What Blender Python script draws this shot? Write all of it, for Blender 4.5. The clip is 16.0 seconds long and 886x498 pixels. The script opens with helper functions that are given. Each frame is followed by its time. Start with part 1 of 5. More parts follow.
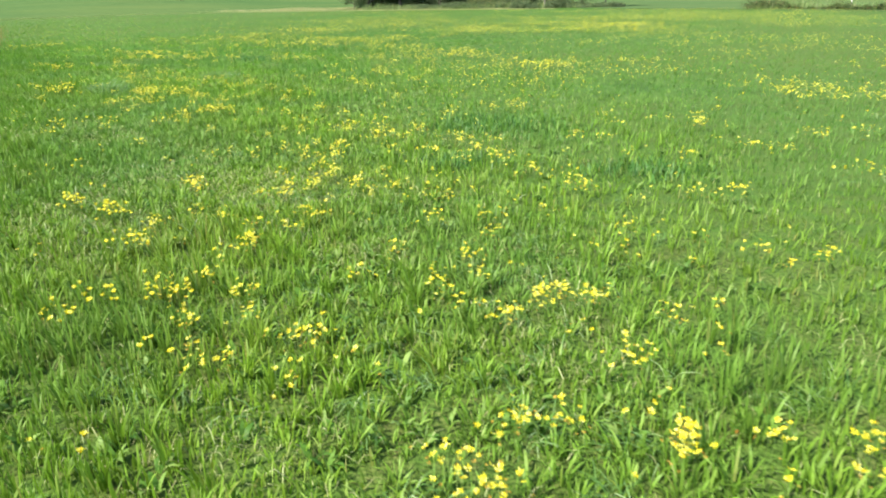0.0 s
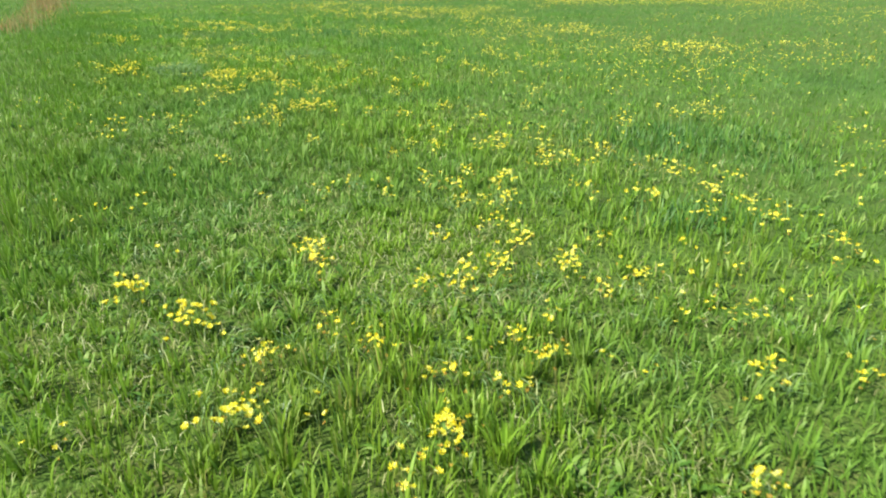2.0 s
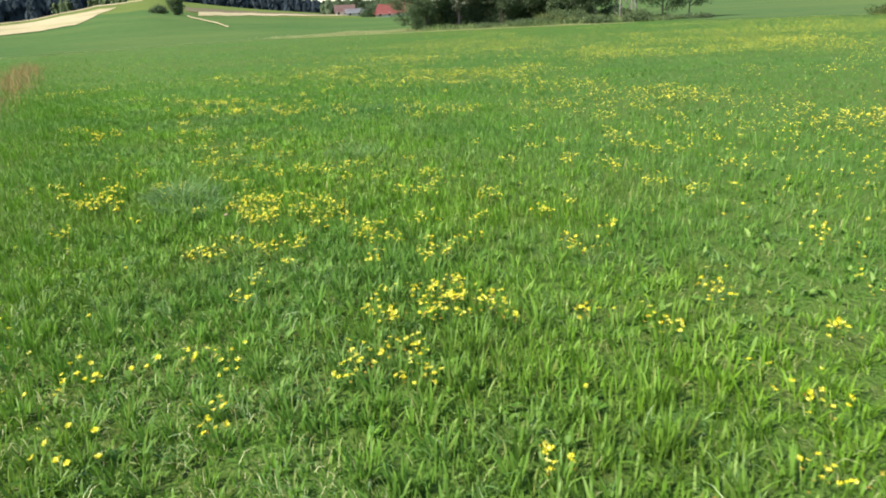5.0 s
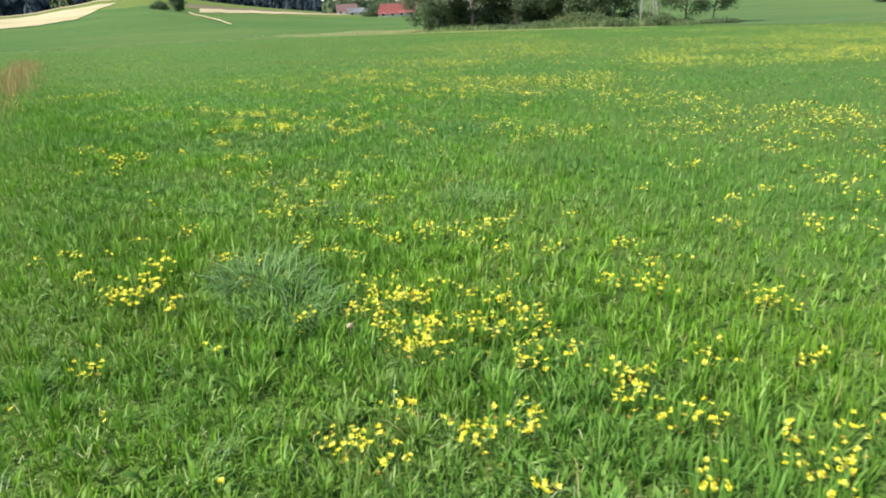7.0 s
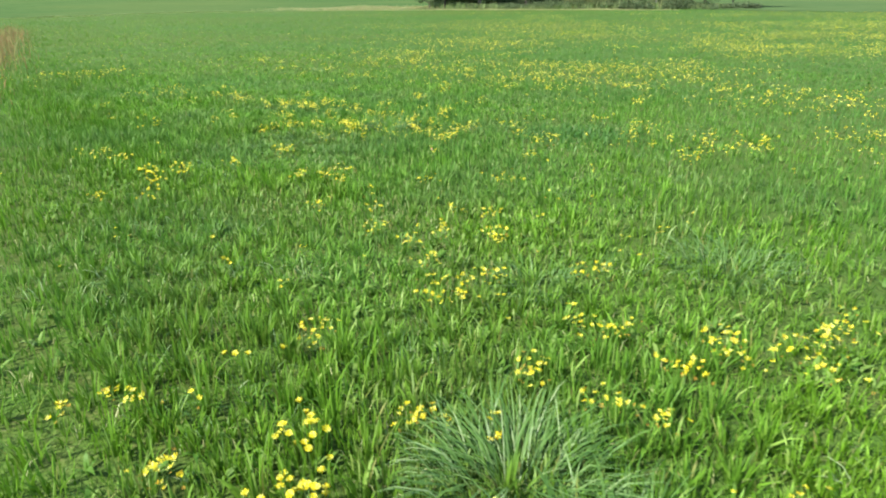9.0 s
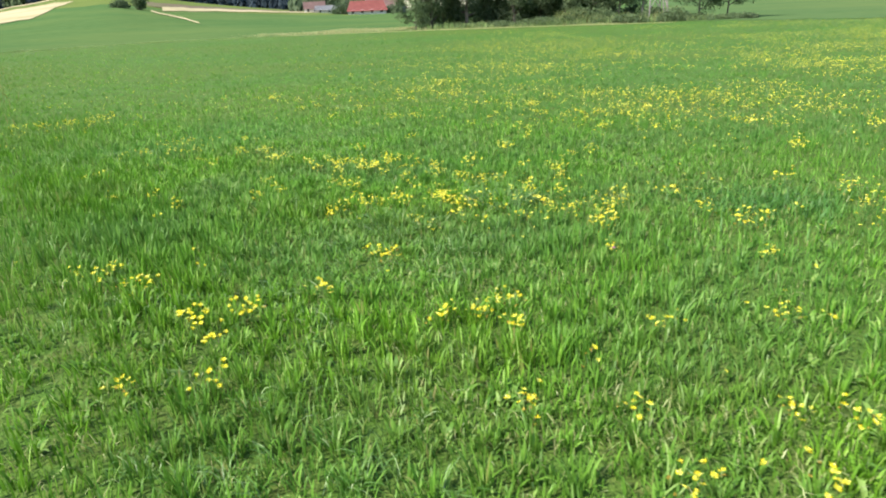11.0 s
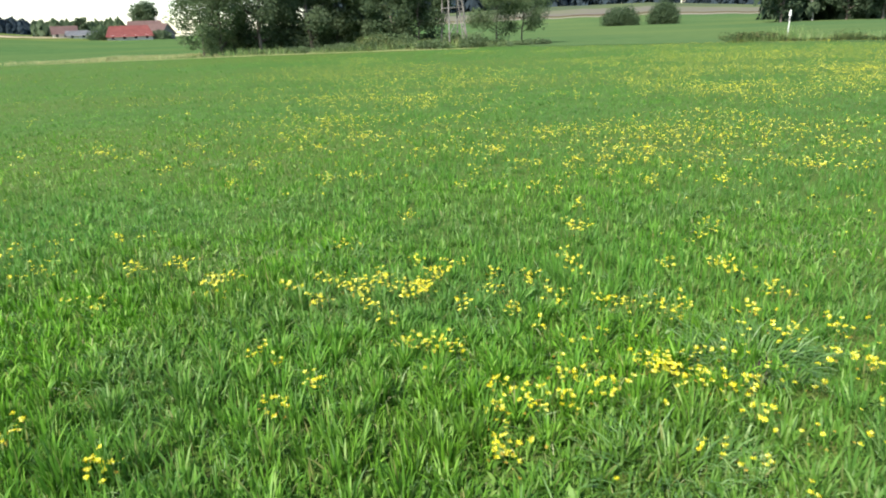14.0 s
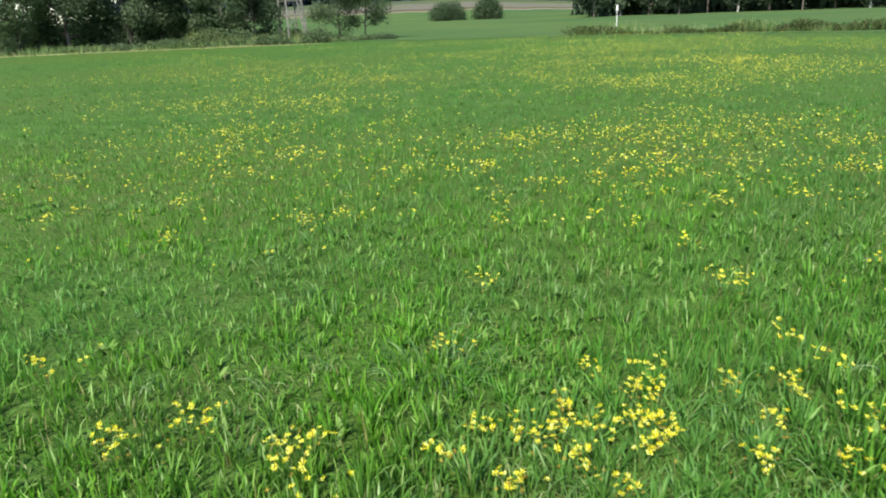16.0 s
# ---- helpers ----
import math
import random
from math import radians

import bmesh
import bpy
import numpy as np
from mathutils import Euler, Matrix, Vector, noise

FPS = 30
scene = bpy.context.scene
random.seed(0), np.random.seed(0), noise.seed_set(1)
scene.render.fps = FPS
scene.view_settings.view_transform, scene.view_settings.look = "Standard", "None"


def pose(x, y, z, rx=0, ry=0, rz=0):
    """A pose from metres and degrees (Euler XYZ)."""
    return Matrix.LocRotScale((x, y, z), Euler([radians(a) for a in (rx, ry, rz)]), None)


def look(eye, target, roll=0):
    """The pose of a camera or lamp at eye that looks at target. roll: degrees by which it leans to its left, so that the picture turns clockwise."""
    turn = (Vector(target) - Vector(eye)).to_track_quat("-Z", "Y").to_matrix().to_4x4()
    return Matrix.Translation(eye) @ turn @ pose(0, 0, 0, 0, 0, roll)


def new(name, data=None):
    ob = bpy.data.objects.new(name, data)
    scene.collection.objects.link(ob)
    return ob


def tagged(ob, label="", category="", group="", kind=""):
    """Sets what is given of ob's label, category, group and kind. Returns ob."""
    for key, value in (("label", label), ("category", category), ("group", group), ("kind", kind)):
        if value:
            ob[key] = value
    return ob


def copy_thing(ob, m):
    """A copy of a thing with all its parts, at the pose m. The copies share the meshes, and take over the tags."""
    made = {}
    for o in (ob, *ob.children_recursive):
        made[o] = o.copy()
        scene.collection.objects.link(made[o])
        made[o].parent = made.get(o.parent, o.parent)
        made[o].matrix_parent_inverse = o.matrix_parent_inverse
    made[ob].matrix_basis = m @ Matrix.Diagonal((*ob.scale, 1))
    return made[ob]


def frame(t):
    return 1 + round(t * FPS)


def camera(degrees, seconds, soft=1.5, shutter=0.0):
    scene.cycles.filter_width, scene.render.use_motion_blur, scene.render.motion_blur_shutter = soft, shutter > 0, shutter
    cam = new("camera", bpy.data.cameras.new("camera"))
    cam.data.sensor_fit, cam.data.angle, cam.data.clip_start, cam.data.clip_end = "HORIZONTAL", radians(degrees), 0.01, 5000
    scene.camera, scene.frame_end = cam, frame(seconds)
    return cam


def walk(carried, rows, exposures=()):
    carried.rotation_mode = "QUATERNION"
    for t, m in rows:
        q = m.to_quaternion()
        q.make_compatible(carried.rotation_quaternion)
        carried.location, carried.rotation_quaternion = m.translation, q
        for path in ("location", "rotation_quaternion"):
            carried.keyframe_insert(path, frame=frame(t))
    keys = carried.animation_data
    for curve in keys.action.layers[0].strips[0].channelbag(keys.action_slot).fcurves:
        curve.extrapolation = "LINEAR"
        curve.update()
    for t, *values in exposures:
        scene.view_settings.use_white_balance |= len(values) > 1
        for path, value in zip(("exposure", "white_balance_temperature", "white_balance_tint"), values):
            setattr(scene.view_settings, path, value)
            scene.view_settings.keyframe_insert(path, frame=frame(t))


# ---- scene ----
cam = camera(67.1, 16.0, soft=1.95, shutter=0.15)
PATH = [
    (0, (0.131, 0.371, 1.388), (0.042, 2.237, 0.675), -1.2),
    (0.5, (-0.138, 0.909, 1.402), (-0.307, 2.769, 0.688), -2.6),
    (1, (-0.426, 1.327, 1.392), (-0.644, 3.172, 0.652), -1.5),
    (1.5, (-0.712, 1.794, 1.371), (-0.922, 3.62, 0.582), -1.2),
    (2, (-0.935, 2.295, 1.383), (-1.178, 4.116, 0.593), -0.8),
    (2.5, (-1.212, 2.751, 1.42), (-1.44, 4.592, 0.671), -3.2),
    (2.8, (-1.337, 3.097, 1.443), (-1.541, 4.926, 0.66), -2.7),
    (3, (-1.426, 3.321, 1.455), (-1.626, 5.189, 0.767), -5.1),
    (3.5, (-1.727, 3.812, 1.466), (-1.902, 5.692, 0.806), -3.5),
    (4, (-2.076, 4.301, 1.493), (-2.233, 6.176, 0.814), -4.4),
    (4.2, (-2.203, 4.555, 1.474), (-2.38, 6.438, 0.827), -4.1),
    (6.3, (-3.76, 6.763, 1.522), (-3.975, 8.621, 0.814), -3.2),
    (6.5, (-3.898, 6.955, 1.5), (-4.087, 8.815, 0.79), -3.9),
    (7, (-4.257, 7.484, 1.519), (-4.452, 9.362, 0.857), -2.4),
    (7.5, (-4.637, 7.93, 1.493), (-4.833, 9.807, 0.832), -3.5),
    (8, (-4.994, 8.461, 1.431), (-5.15, 10.33, 0.735), -3.9),
    (8.2, (-5.143, 8.663, 1.451), (-5.308, 10.532, 0.759), -0.6),
    (10.3, (-6.734, 10.793, 1.501), (-6.822, 12.635, 0.728), -2.9),
    (10.5, (-6.841, 11.048, 1.522), (-6.938, 12.903, 0.783), -3.9),
    (11, (-7.204, 11.549, 1.533), (-7.307, 13.43, 0.861), -2.7),
    (11.5, (-7.565, 12.062, 1.513), (-7.67, 13.944, 0.844), -2.1),
    (12, (-7.849, 12.633, 1.539), (-7.973, 14.508, 0.856), -2.5),
    (12.2, (-7.975, 12.811, 1.543), (-8.03, 14.705, 0.902), -1.2),
    (12.5, (-8.161, 13.087, 1.58), (-8.041, 14.989, 0.972), -1.3),
    (13, (-8.457, 13.66, 1.511), (-8.195, 15.558, 0.936), -4.5),
    (13.5, (-8.774, 14.13, 1.51), (-8.418, 16.002, 0.903), -2.7),
    (14, (-9.043, 14.614, 1.518), (-8.541, 16.445, 0.889), -2.3),
    (14.5, (-9.261, 15.189, 1.535), (-8.652, 16.987, 0.904), -0.7),
    (15, (-9.557, 15.636, 1.533), (-8.844, 17.4, 0.918), -2.2),
    (15.1, (-9.595, 15.742, 1.528), (-8.848, 17.489, 0.905), -2.8),
    (15.5, (-9.692, 16.211, 1.485), (-8.87, 17.911, 0.826), -5.3),
    (16, (-9.854, 16.71, 1.503), (-8.92, 18.351, 0.844), -2.3),
]
walk(cam, [(t, look(eye, goal, roll)) for t, eye, goal, roll in PATH],
     exposures=[(0.0, 1.64, 6850, 10), (2.0, 1.45, 6900, 10), (3.5, 1.29, 6900, 10), (6.5, 1.33, 6700, 10), (8.0, 1.42, 6600, 10),
                (11.5, 1.46, 6650, 10), (13.0, 1.40, 6600, 10), (14.5, 1.25, 6550, 8), (16.0, 1.04, 6450, 5)])

# ---- light ----
SUN_FROM = Vector((-0.64, -0.52, 0.86)).normalized()
world = bpy.data.worlds.new("sky")
scene.world = world
world.use_nodes = True
wt = world.node_tree
sky = wt.nodes.new("ShaderNodeTexSky")
sky.sky_type = "NISHITA"
sky.sun_disc = False
sky.sun_elevation = math.asin(SUN_FROM.z)
sky.sun_rotation = math.atan2(SUN_FROM.x, SUN_FROM.y)
sky.dust_density = 0.6
wt.links.new(sky.outputs[0], wt.nodes["Background"].inputs[0])
wt.nodes["Background"].inputs[1].default_value = 0.13
lamp = bpy.data.lights.new("sun", "SUN")
lamp.energy = 4.2
lamp.angle = radians(0.6)
lamp.color = (1.0, 0.95, 0.86)
sun = new("sun", lamp)
sun.rotation_euler = (-SUN_FROM).to_track_quat("-Z", "Y").to_euler()


# ---- materials ----
class Mat:
    """A small builder of node materials."""

    def __init__(self, name, rough=0.7, spec=0.3):
        self.m = bpy.data.materials.new(name)
        self.m.use_nodes = True
        self.t = self.m.node_tree
        self.p = self.t.nodes["Principled BSDF"]
        self.p.inputs["Roughness"].default_value = rough
        self.p.inputs["Specular IOR Level"].default_value = spec
        self.geo = self.add("ShaderNodeNewGeometry")

    def add(self, kind):
        return self.t.nodes.new(kind)

    def link(self, a, b):
        self.t.links.new(a, b)

    def noise(self, scale, detail=3.0, stretch=None):
        n = self.add("ShaderNodeTexNoise")
        n.inputs["Scale"].default_value = scale
        n.inputs["Detail"].default_value = detail
        if stretch:
            mp = self.add("ShaderNodeMapping")
            mp.inputs["Scale"].default_value = stretch
            self.link(self.geo.outputs["Position"], mp.inputs[0])
            self.link(mp.outputs[0], n.inputs["Vector"])
        else:
            self.link(self.geo.outputs["Position"], n.inputs["Vector"])
        return n.outputs["Fac"]

    def ramp(self, fac, stops):
        r = self.add("ShaderNodeValToRGB")
        while len(r.color_ramp.elements) < len(stops):
            r.color_ramp.elements.new(0.5)
        for e, (at, col) in zip(r.color_ramp.elements, stops):
            e.position, e.color = at, (*col, 1)
        self.link(fac, r.inputs[0])
        return r.outputs[0]

    def mix(self, fac, a, b, how="MIX"):
        n = self.add("ShaderNodeMix")
        n.data_type, n.blend_type = "RGBA", how
        for value, at in ((fac, 0), (a, 6), (b, 7)):
            if isinstance(value, (int, float)):
                n.inputs[at].default_value = value
            elif isinstance(value, tuple):
                n.inputs[at].default_value = (*value, 1)
            else:
                self.link(value, n.inputs[at])
        return n.outputs[2]

    def grey(self, fac, lo, hi):
        n = self.add("ShaderNodeMapRange")
        n.inputs[1].default_value, n.inputs[2].default_value = lo, hi
        self.link(fac, n.inputs[0])
        return n.outputs[0]

    def colour(self, c):
        if isinstance(c, tuple):
            self.p.inputs["Base Color"].default_value = (*c, 1)
        else:
            self.link(c, self.p.inputs["Base Color"])
        return self

    def bump(self, fac, strength, depth=0.02):
        b = self.add("ShaderNodeBump")
        b.inputs["Strength"].default_value, b.inputs["Distance"].default_value = strength, depth
        self.link(fac, b.inputs["Height"])
        self.link(b.outputs[0], self.p.inputs["Normal"])
        return self

    def translucent(self, c, share):
        tr, mx = self.add("ShaderNodeBsdfTranslucent"), self.add("ShaderNodeMixShader")
        self.link(c, tr.inputs[0])
        mx.inputs[0].default_value = share
        self.link(self.p.outputs[0], mx.inputs[1])
        self.link(tr.outputs[0], mx.inputs[2])
        self.link(mx.outputs[0], self.t.nodes["Material Output"].inputs[0])
        return self


def leafy(name, stops, rough=0.5, share=0.35, patch=None, spec=0.4):
    """Leaves and blades: one tone for each leaf, drifting from place to place."""
    m = Mat(name, rough, spec)
    c = m.ramp(m.geo.outputs["Random Per Island"], stops)
    if patch:
        tint, scale, amount = patch
        c = m.mix(m.grey(m.noise(scale, 2), 0.45, 0.7), c, m.mix(amount, c, tint))
    m.colour(c)
    if share:
        m.translucent(c, share)
    return m.m


def grassy(name):
    m = Mat(name, 0.5, 0.25)
    tone = m.geo.outputs["Random Per Island"]
    fresh = m.ramp(tone, [(0.0, (0.27, 0.25, 0.085)), (0.025, (0.18, 0.22, 0.045)), (0.04, (0.040, 0.120, 0.008)),
                          (0.40, (0.072, 0.212, 0.010)), (0.72, (0.126, 0.315, 0.018)), (0.90, (0.205, 0.41, 0.042)), (1.0, (0.36, 0.52, 0.13))])
    dull = m.ramp(tone, [(0.0, (0.27, 0.24, 0.10)), (0.06, (0.17, 0.20, 0.055)), (0.09, (0.050, 0.135, 0.018)),
                         (0.55, (0.102, 0.222, 0.024)), (0.88, (0.17, 0.31, 0.055)), (1.0, (0.34, 0.45, 0.19))])
    c = m.mix(m.grey(m.noise(0.9, 3), 0.44, 0.66), fresh, dull)
    spread = m.add("ShaderNodeSeparateXYZ")
    m.link(m.geo.outputs["Position"], spread.inputs[0])
    c = m.mix(m.grey(spread.outputs[1], 19.0, 3.0), c, m.mix(0.42, c, (0.205, 0.265, 0.024)))
    c = m.mix(m.grey(m.noise(0.4, 3), 0.44, 0.62), c, m.mix(0.5, c, (0.078, 0.200, 0.045)))
    # Darkens to teal on the right: the view's darker side painted in.
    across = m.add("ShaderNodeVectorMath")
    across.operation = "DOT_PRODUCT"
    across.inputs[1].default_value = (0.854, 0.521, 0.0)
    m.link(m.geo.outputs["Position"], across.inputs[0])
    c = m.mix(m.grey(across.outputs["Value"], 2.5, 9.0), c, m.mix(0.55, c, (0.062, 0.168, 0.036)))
    # Darker green on the left: lusher growth, plus edge darkening painted in.
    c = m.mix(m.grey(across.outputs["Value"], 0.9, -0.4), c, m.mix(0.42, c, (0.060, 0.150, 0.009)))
    m.colour(c)
    m.translucent(c, 0.42)
    return m.m


def meadow_ground():
    m = Mat("meadow_soil", 0.95, 0.1)
    fine, mid, wide = m.noise(55, 4), m.noise(5, 4), m.noise(0.06, 3, (1, 2.2, 1))
    near = m.ramp(fine, [(0.3, (0.036, 0.058, 0.012)), (0.5, (0.068, 0.10, 0.020)), (0.7, (0.125, 0.128, 0.046))])
    c = m.mix(m.grey(mid, 0.35, 0.65), near, m.ramp(fine, [(0.3, (0.034, 0.080, 0.011)), (0.7, (0.072, 0.145, 0.022))]))
    c = m.mix(m.grey(wide, 0.4, 0.65), c, m.ramp(m.noise(1.3, 5), [(0.3, (0.034, 0.080, 0.013)), (0.7, (0.064, 0.132, 0.024))]))
    return m.colour(c).bump(m.noise(30, 5), 0.9, 0.04).m


def turf(name, a, b, scale=0.6):
    m = Mat(name, 1.0, 0.0)
    c = m.ramp(m.noise(scale, 6, (1, 1.8, 1)), [(0.3, a), (0.7, b)])
    c = m.mix(m.grey(m.noise(0.035, 4), 0.4, 0.65), c, m.mix(0.45, c, (0.11, 0.14, 0.045)))
    c = m.mix(m.grey(m.noise(0.25, 3, (0.12, 1.0, 1)), 0.4, 0.66), c, m.mix(0.3, c, b))
    return m.colour(c).bump(m.noise(4, 5), 0.8, 0.1).m


def weathered(name, a, b, scale=2.0, rough=0.8, stretch=None):
    m = Mat(name, rough, 0.25)
    c = m.ramp(m.noise(scale, 5, stretch), [(0.3, a), (0.7, b)])
    c = m.mix(m.grey(m.noise(scale * 7, 3), 0.45, 0.75), c, m.mix(0.25, c, (0.1, 0.09, 0.08)))
    return m.colour(c).bump(m.noise(scale * 10, 3), 0.4, 0.02).m


GRASS = grassy("grass_blades")
BROAD = leafy("broad_leaves", [(0.0, (0.05, 0.13, 0.018)), (0.5, (0.10, 0.21, 0.03)), (1.0, (0.20, 0.30, 0.075))], 0.5, 0.35, None, 0.15)
BLUE_GRASS = leafy("blue_grass", [(0.0, (0.055, 0.135, 0.022)), (0.6, (0.10, 0.205, 0.040)), (0.88, (0.16, 0.28, 0.08)), (1.0, (0.34, 0.44, 0.21))], 0.45, 0.35)
LUSH = leafy("lush_grass", [(0.0, (0.040, 0.125, 0.018)), (0.6, (0.062, 0.175, 0.026)), (1.0, (0.10, 0.24, 0.05))], 0.5, 0.4)
DRY = leafy("dry_grass", [(0.0, (0.31, 0.29, 0.12)), (0.4, (0.38, 0.36, 0.17)), (1.0, (0.17, 0.26, 0.075))], 0.8, 0.35)
PALE_GRASS = leafy("pale_boundary_grass", [(0.0, (0.24, 0.27, 0.11)), (0.5, (0.17, 0.25, 0.075)), (1.0, (0.12, 0.22, 0.05))], 0.7, 0.35)
STRAW = leafy("dead_stalks", [(0.0, (0.12, 0.13, 0.045)), (0.5, (0.215, 0.245, 0.085)), (0.85, (0.29, 0.335, 0.135)), (1.0, (0.39, 0.42, 0.21))], 0.8, 0.2)
RED_DRY = leafy("reddish_stalks", [(0.0, (0.24, 0.13, 0.05)), (0.4, (0.28, 0.18, 0.075)), (1.0, (0.15, 0.22, 0.06))], 0.85, 0.25)
WEEDS = leafy("weed_leaves", [(0.0, (0.034, 0.055, 0.018)), (0.55, (0.060, 0.092, 0.028)), (0.85, (0.10, 0.13, 0.045)), (1.0, (0.20, 0.155, 0.075))], 0.6, 0.42, None, 0.12)
PALE_WEEDS = leafy("pale_weed_leaves", [(0.0, (0.09, 0.13, 0.04)), (0.6, (0.15, 0.19, 0.065)), (1.0, (0.25, 0.24, 0.11))], 0.6, 0.45, None, 0.12)
CLOVER_PINK = leafy("pink_petals", [(0.0, (0.42, 0.14, 0.28)), (1.0, (0.62, 0.34, 0.48))], 0.6, 0.3)
PALE_CAP = weathered("pale_mushroom_skin", (0.24, 0.18, 0.11), (0.34, 0.27, 0.18), 30, 0.7)
PETAL = leafy("yellow_petals", [(0.0, (0.40, 0.28, 0.006)), (0.28, (0.58, 0.49, 0.010)), (0.6, (0.72, 0.67, 0.026)), (0.85, (0.82, 0.80, 0.13)), (1.0, (0.88, 0.88, 0.34))], 0.6, 0.25, None, 0.15)
WITHERED = leafy("withered_petals", [(0.0, (0.20, 0.11, 0.02)), (0.5, (0.34, 0.21, 0.03)), (1.0, (0.46, 0.33, 0.06))], 0.8, 0.2, None, 0.1)
STEM = leafy("flower_stems", [(0.0, (0.08, 0.13, 0.03)), (0.6, (0.10, 0.17, 0.035)), (1.0, (0.16, 0.21, 0.06))], 0.55, 0.2)
LEAF_DARK = leafy("dark_tree_leaves", [(0.0, (0.065, 0.098, 0.05)), (0.6, (0.098, 0.140, 0.070)), (0.9, (0.13, 0.175, 0.09)), (1.0, (0.17, 0.21, 0.12))], 0.6, 0.5, None, 0.12)
LEAF_MID = leafy("tree_leaves", [(0.0, (0.050, 0.082, 0.038)), (0.6, (0.073, 0.112, 0.053)), (1.0, (0.11, 0.15, 0.075))], 0.6, 0.5, None, 0.12)
LEAF_PALE = leafy("willow_leaves", [(0.0, (0.075, 0.115, 0.050)), (0.6, (0.11, 0.16, 0.072)), (1.0, (0.17, 0.22, 0.11))], 0.6, 0.5, None, 0.12)
# Darker leaf copy: the shade of the wood is put into the colour.
LEAF_SHADED = leafy("shaded_wood_leaves", [(0.0, (0.030, 0.050, 0.028)), (0.6, (0.046, 0.070, 0.038)), (1.0, (0.07, 0.10, 0.055))], 0.7, 0.3, None, 0.05)
# The bluish lift of this base colour stands in for distance haze.
NEEDLES = leafy("hazed_forest_foliage", [(0.0, (0.040, 0.056, 0.068)), (0.6, (0.045, 0.063, 0.075)), (1.0, (0.051, 0.071, 0.082))], 1.0, 0.4, None, 0.0)
BARK = weathered("bark", (0.055, 0.045, 0.035), (0.13, 0.11, 0.09), 3, 0.9, (1, 1, 0.25))
PALE_BARK = weathered("pale_bark", (0.25, 0.24, 0.21), (0.48, 0.46, 0.42), 3, 0.85, (1, 1, 0.3))
GREY_WOOD = weathered("weathered_boards", (0.11, 0.105, 0.095), (0.20, 0.19, 0.17), 3, 0.85, (4, 4, 0.3))
# Tile red is lifted towards pink to paint in the haze of distance.
RED_TILE = weathered("red_roof_tiles", (0.24, 0.070, 0.062), (0.30, 0.095, 0.084), 0.8, 0.7)
BROWN_TILE = weathered("brown_roof_tiles", (0.17, 0.105, 0.095), (0.22, 0.14, 0.125), 0.8, 0.7)
GREY_ROOF = weathered("grey_roof", (0.16, 0.165, 0.18), (0.24, 0.25, 0.265), 0.8, 0.6)
PLASTER = weathered("white_plaster", (0.44, 0.42, 0.37), (0.54, 0.52, 0.47), 0.7, 0.85)
PANE = weathered("dark_window_glass", (0.02, 0.024, 0.03), (0.04, 0.045, 0.05), 1.0, 0.15)
WHITE_PAINT = weathered("white_paint", (0.52, 0.52, 0.49), (0.66, 0.66, 0.62), 5, 0.5)
YELLOW_PAINT = weathered("yellow_paint", (0.70, 0.50, 0.06), (0.78, 0.58, 0.10), 5, 0.5)
# Dark tone that stands in for shade in a hollow of the grass.
HOLLOW_SHADE = weathered("hollow_shade", (0.028, 0.024, 0.017), (0.06, 0.050, 0.034), 20, 0.95)
GROUND = meadow_ground()
FAR_TURF = turf("far_meadow_turf", (0.038, 0.082, 0.026), (0.062, 0.112, 0.040))
# Right part of the far meadow: cloud shade and haze put into its tone.
RIGHT_TURF = turf("right_meadow_turf", (0.046, 0.090, 0.032), (0.070, 0.115, 0.046))
HILL_TURF = turf("hill_turf", (0.07, 0.105, 0.026), (0.10, 0.13, 0.04), 0.2)
STUBBLE = turf("pale_stubble", (0.29, 0.245, 0.15), (0.37, 0.315, 0.20), 0.3)
BROWN_FIELD = turf("brown_field", (0.095, 0.080, 0.058), (0.13, 0.107, 0.078), 0.3)
PALE_FIELD = turf("grey_brown_field", (0.105, 0.098, 0.082), (0.140, 0.128, 0.106), 0.3)
GRAVEL = turf("pale_gravel", (0.17, 0.155, 0.12), (0.22, 0.20, 0.16), 0.3)
ROUGH_TURF = turf("rough_turf", (0.052, 0.070, 0.040), (0.080, 0.098, 0.060), 0.3)
DARK_FIELD = turf("dark_field_edge", (0.06, 0.045, 0.03), (0.09, 0.065, 0.045), 0.3)


# ---- building helpers ----
rng = np.random.default_rng(7)


def tri_object(name, verts, tris, mat, parent=None):
    """One mesh object from arrays of vertices and triangles."""
    me = bpy.data.meshes.new(name)
    verts, tris = np.asarray(verts, np.float32), np.asarray(tris, np.int32)
    me.vertices.add(len(verts))
    me.vertices.foreach_set("co", verts.ravel())
    me.loops.add(tris.size)
    me.loops.foreach_set("vertex_index", tris.ravel())
    me.polygons.add(len(tris))
    me.polygons.foreach_set("loop_start", np.arange(0, tris.size, 3, dtype=np.int32))
    me.update(calc_edges=True)
    me.materials.append(mat)
    ob = new(name, me)
    ob.parent = parent
    return ob


def part(name, bm, mat, parent=None, label=""):
    """Links a bmesh as one mesh object under its thing."""
    bmesh.ops.recalc_face_normals(bm, faces=bm.faces)
    me = bpy.data.meshes.new(name)
    bm.to_mesh(me)
    bm.free()
    me.materials.append(mat)
    ob = new(name, me)
    ob.parent = parent
    return tagged(ob, label)


def thing(name, m, label, category, group=""):
    ob = new(name)
    ob.empty_display_size = 0.2
    ob.matrix_basis = m
    return tagged(ob, label, category, group)


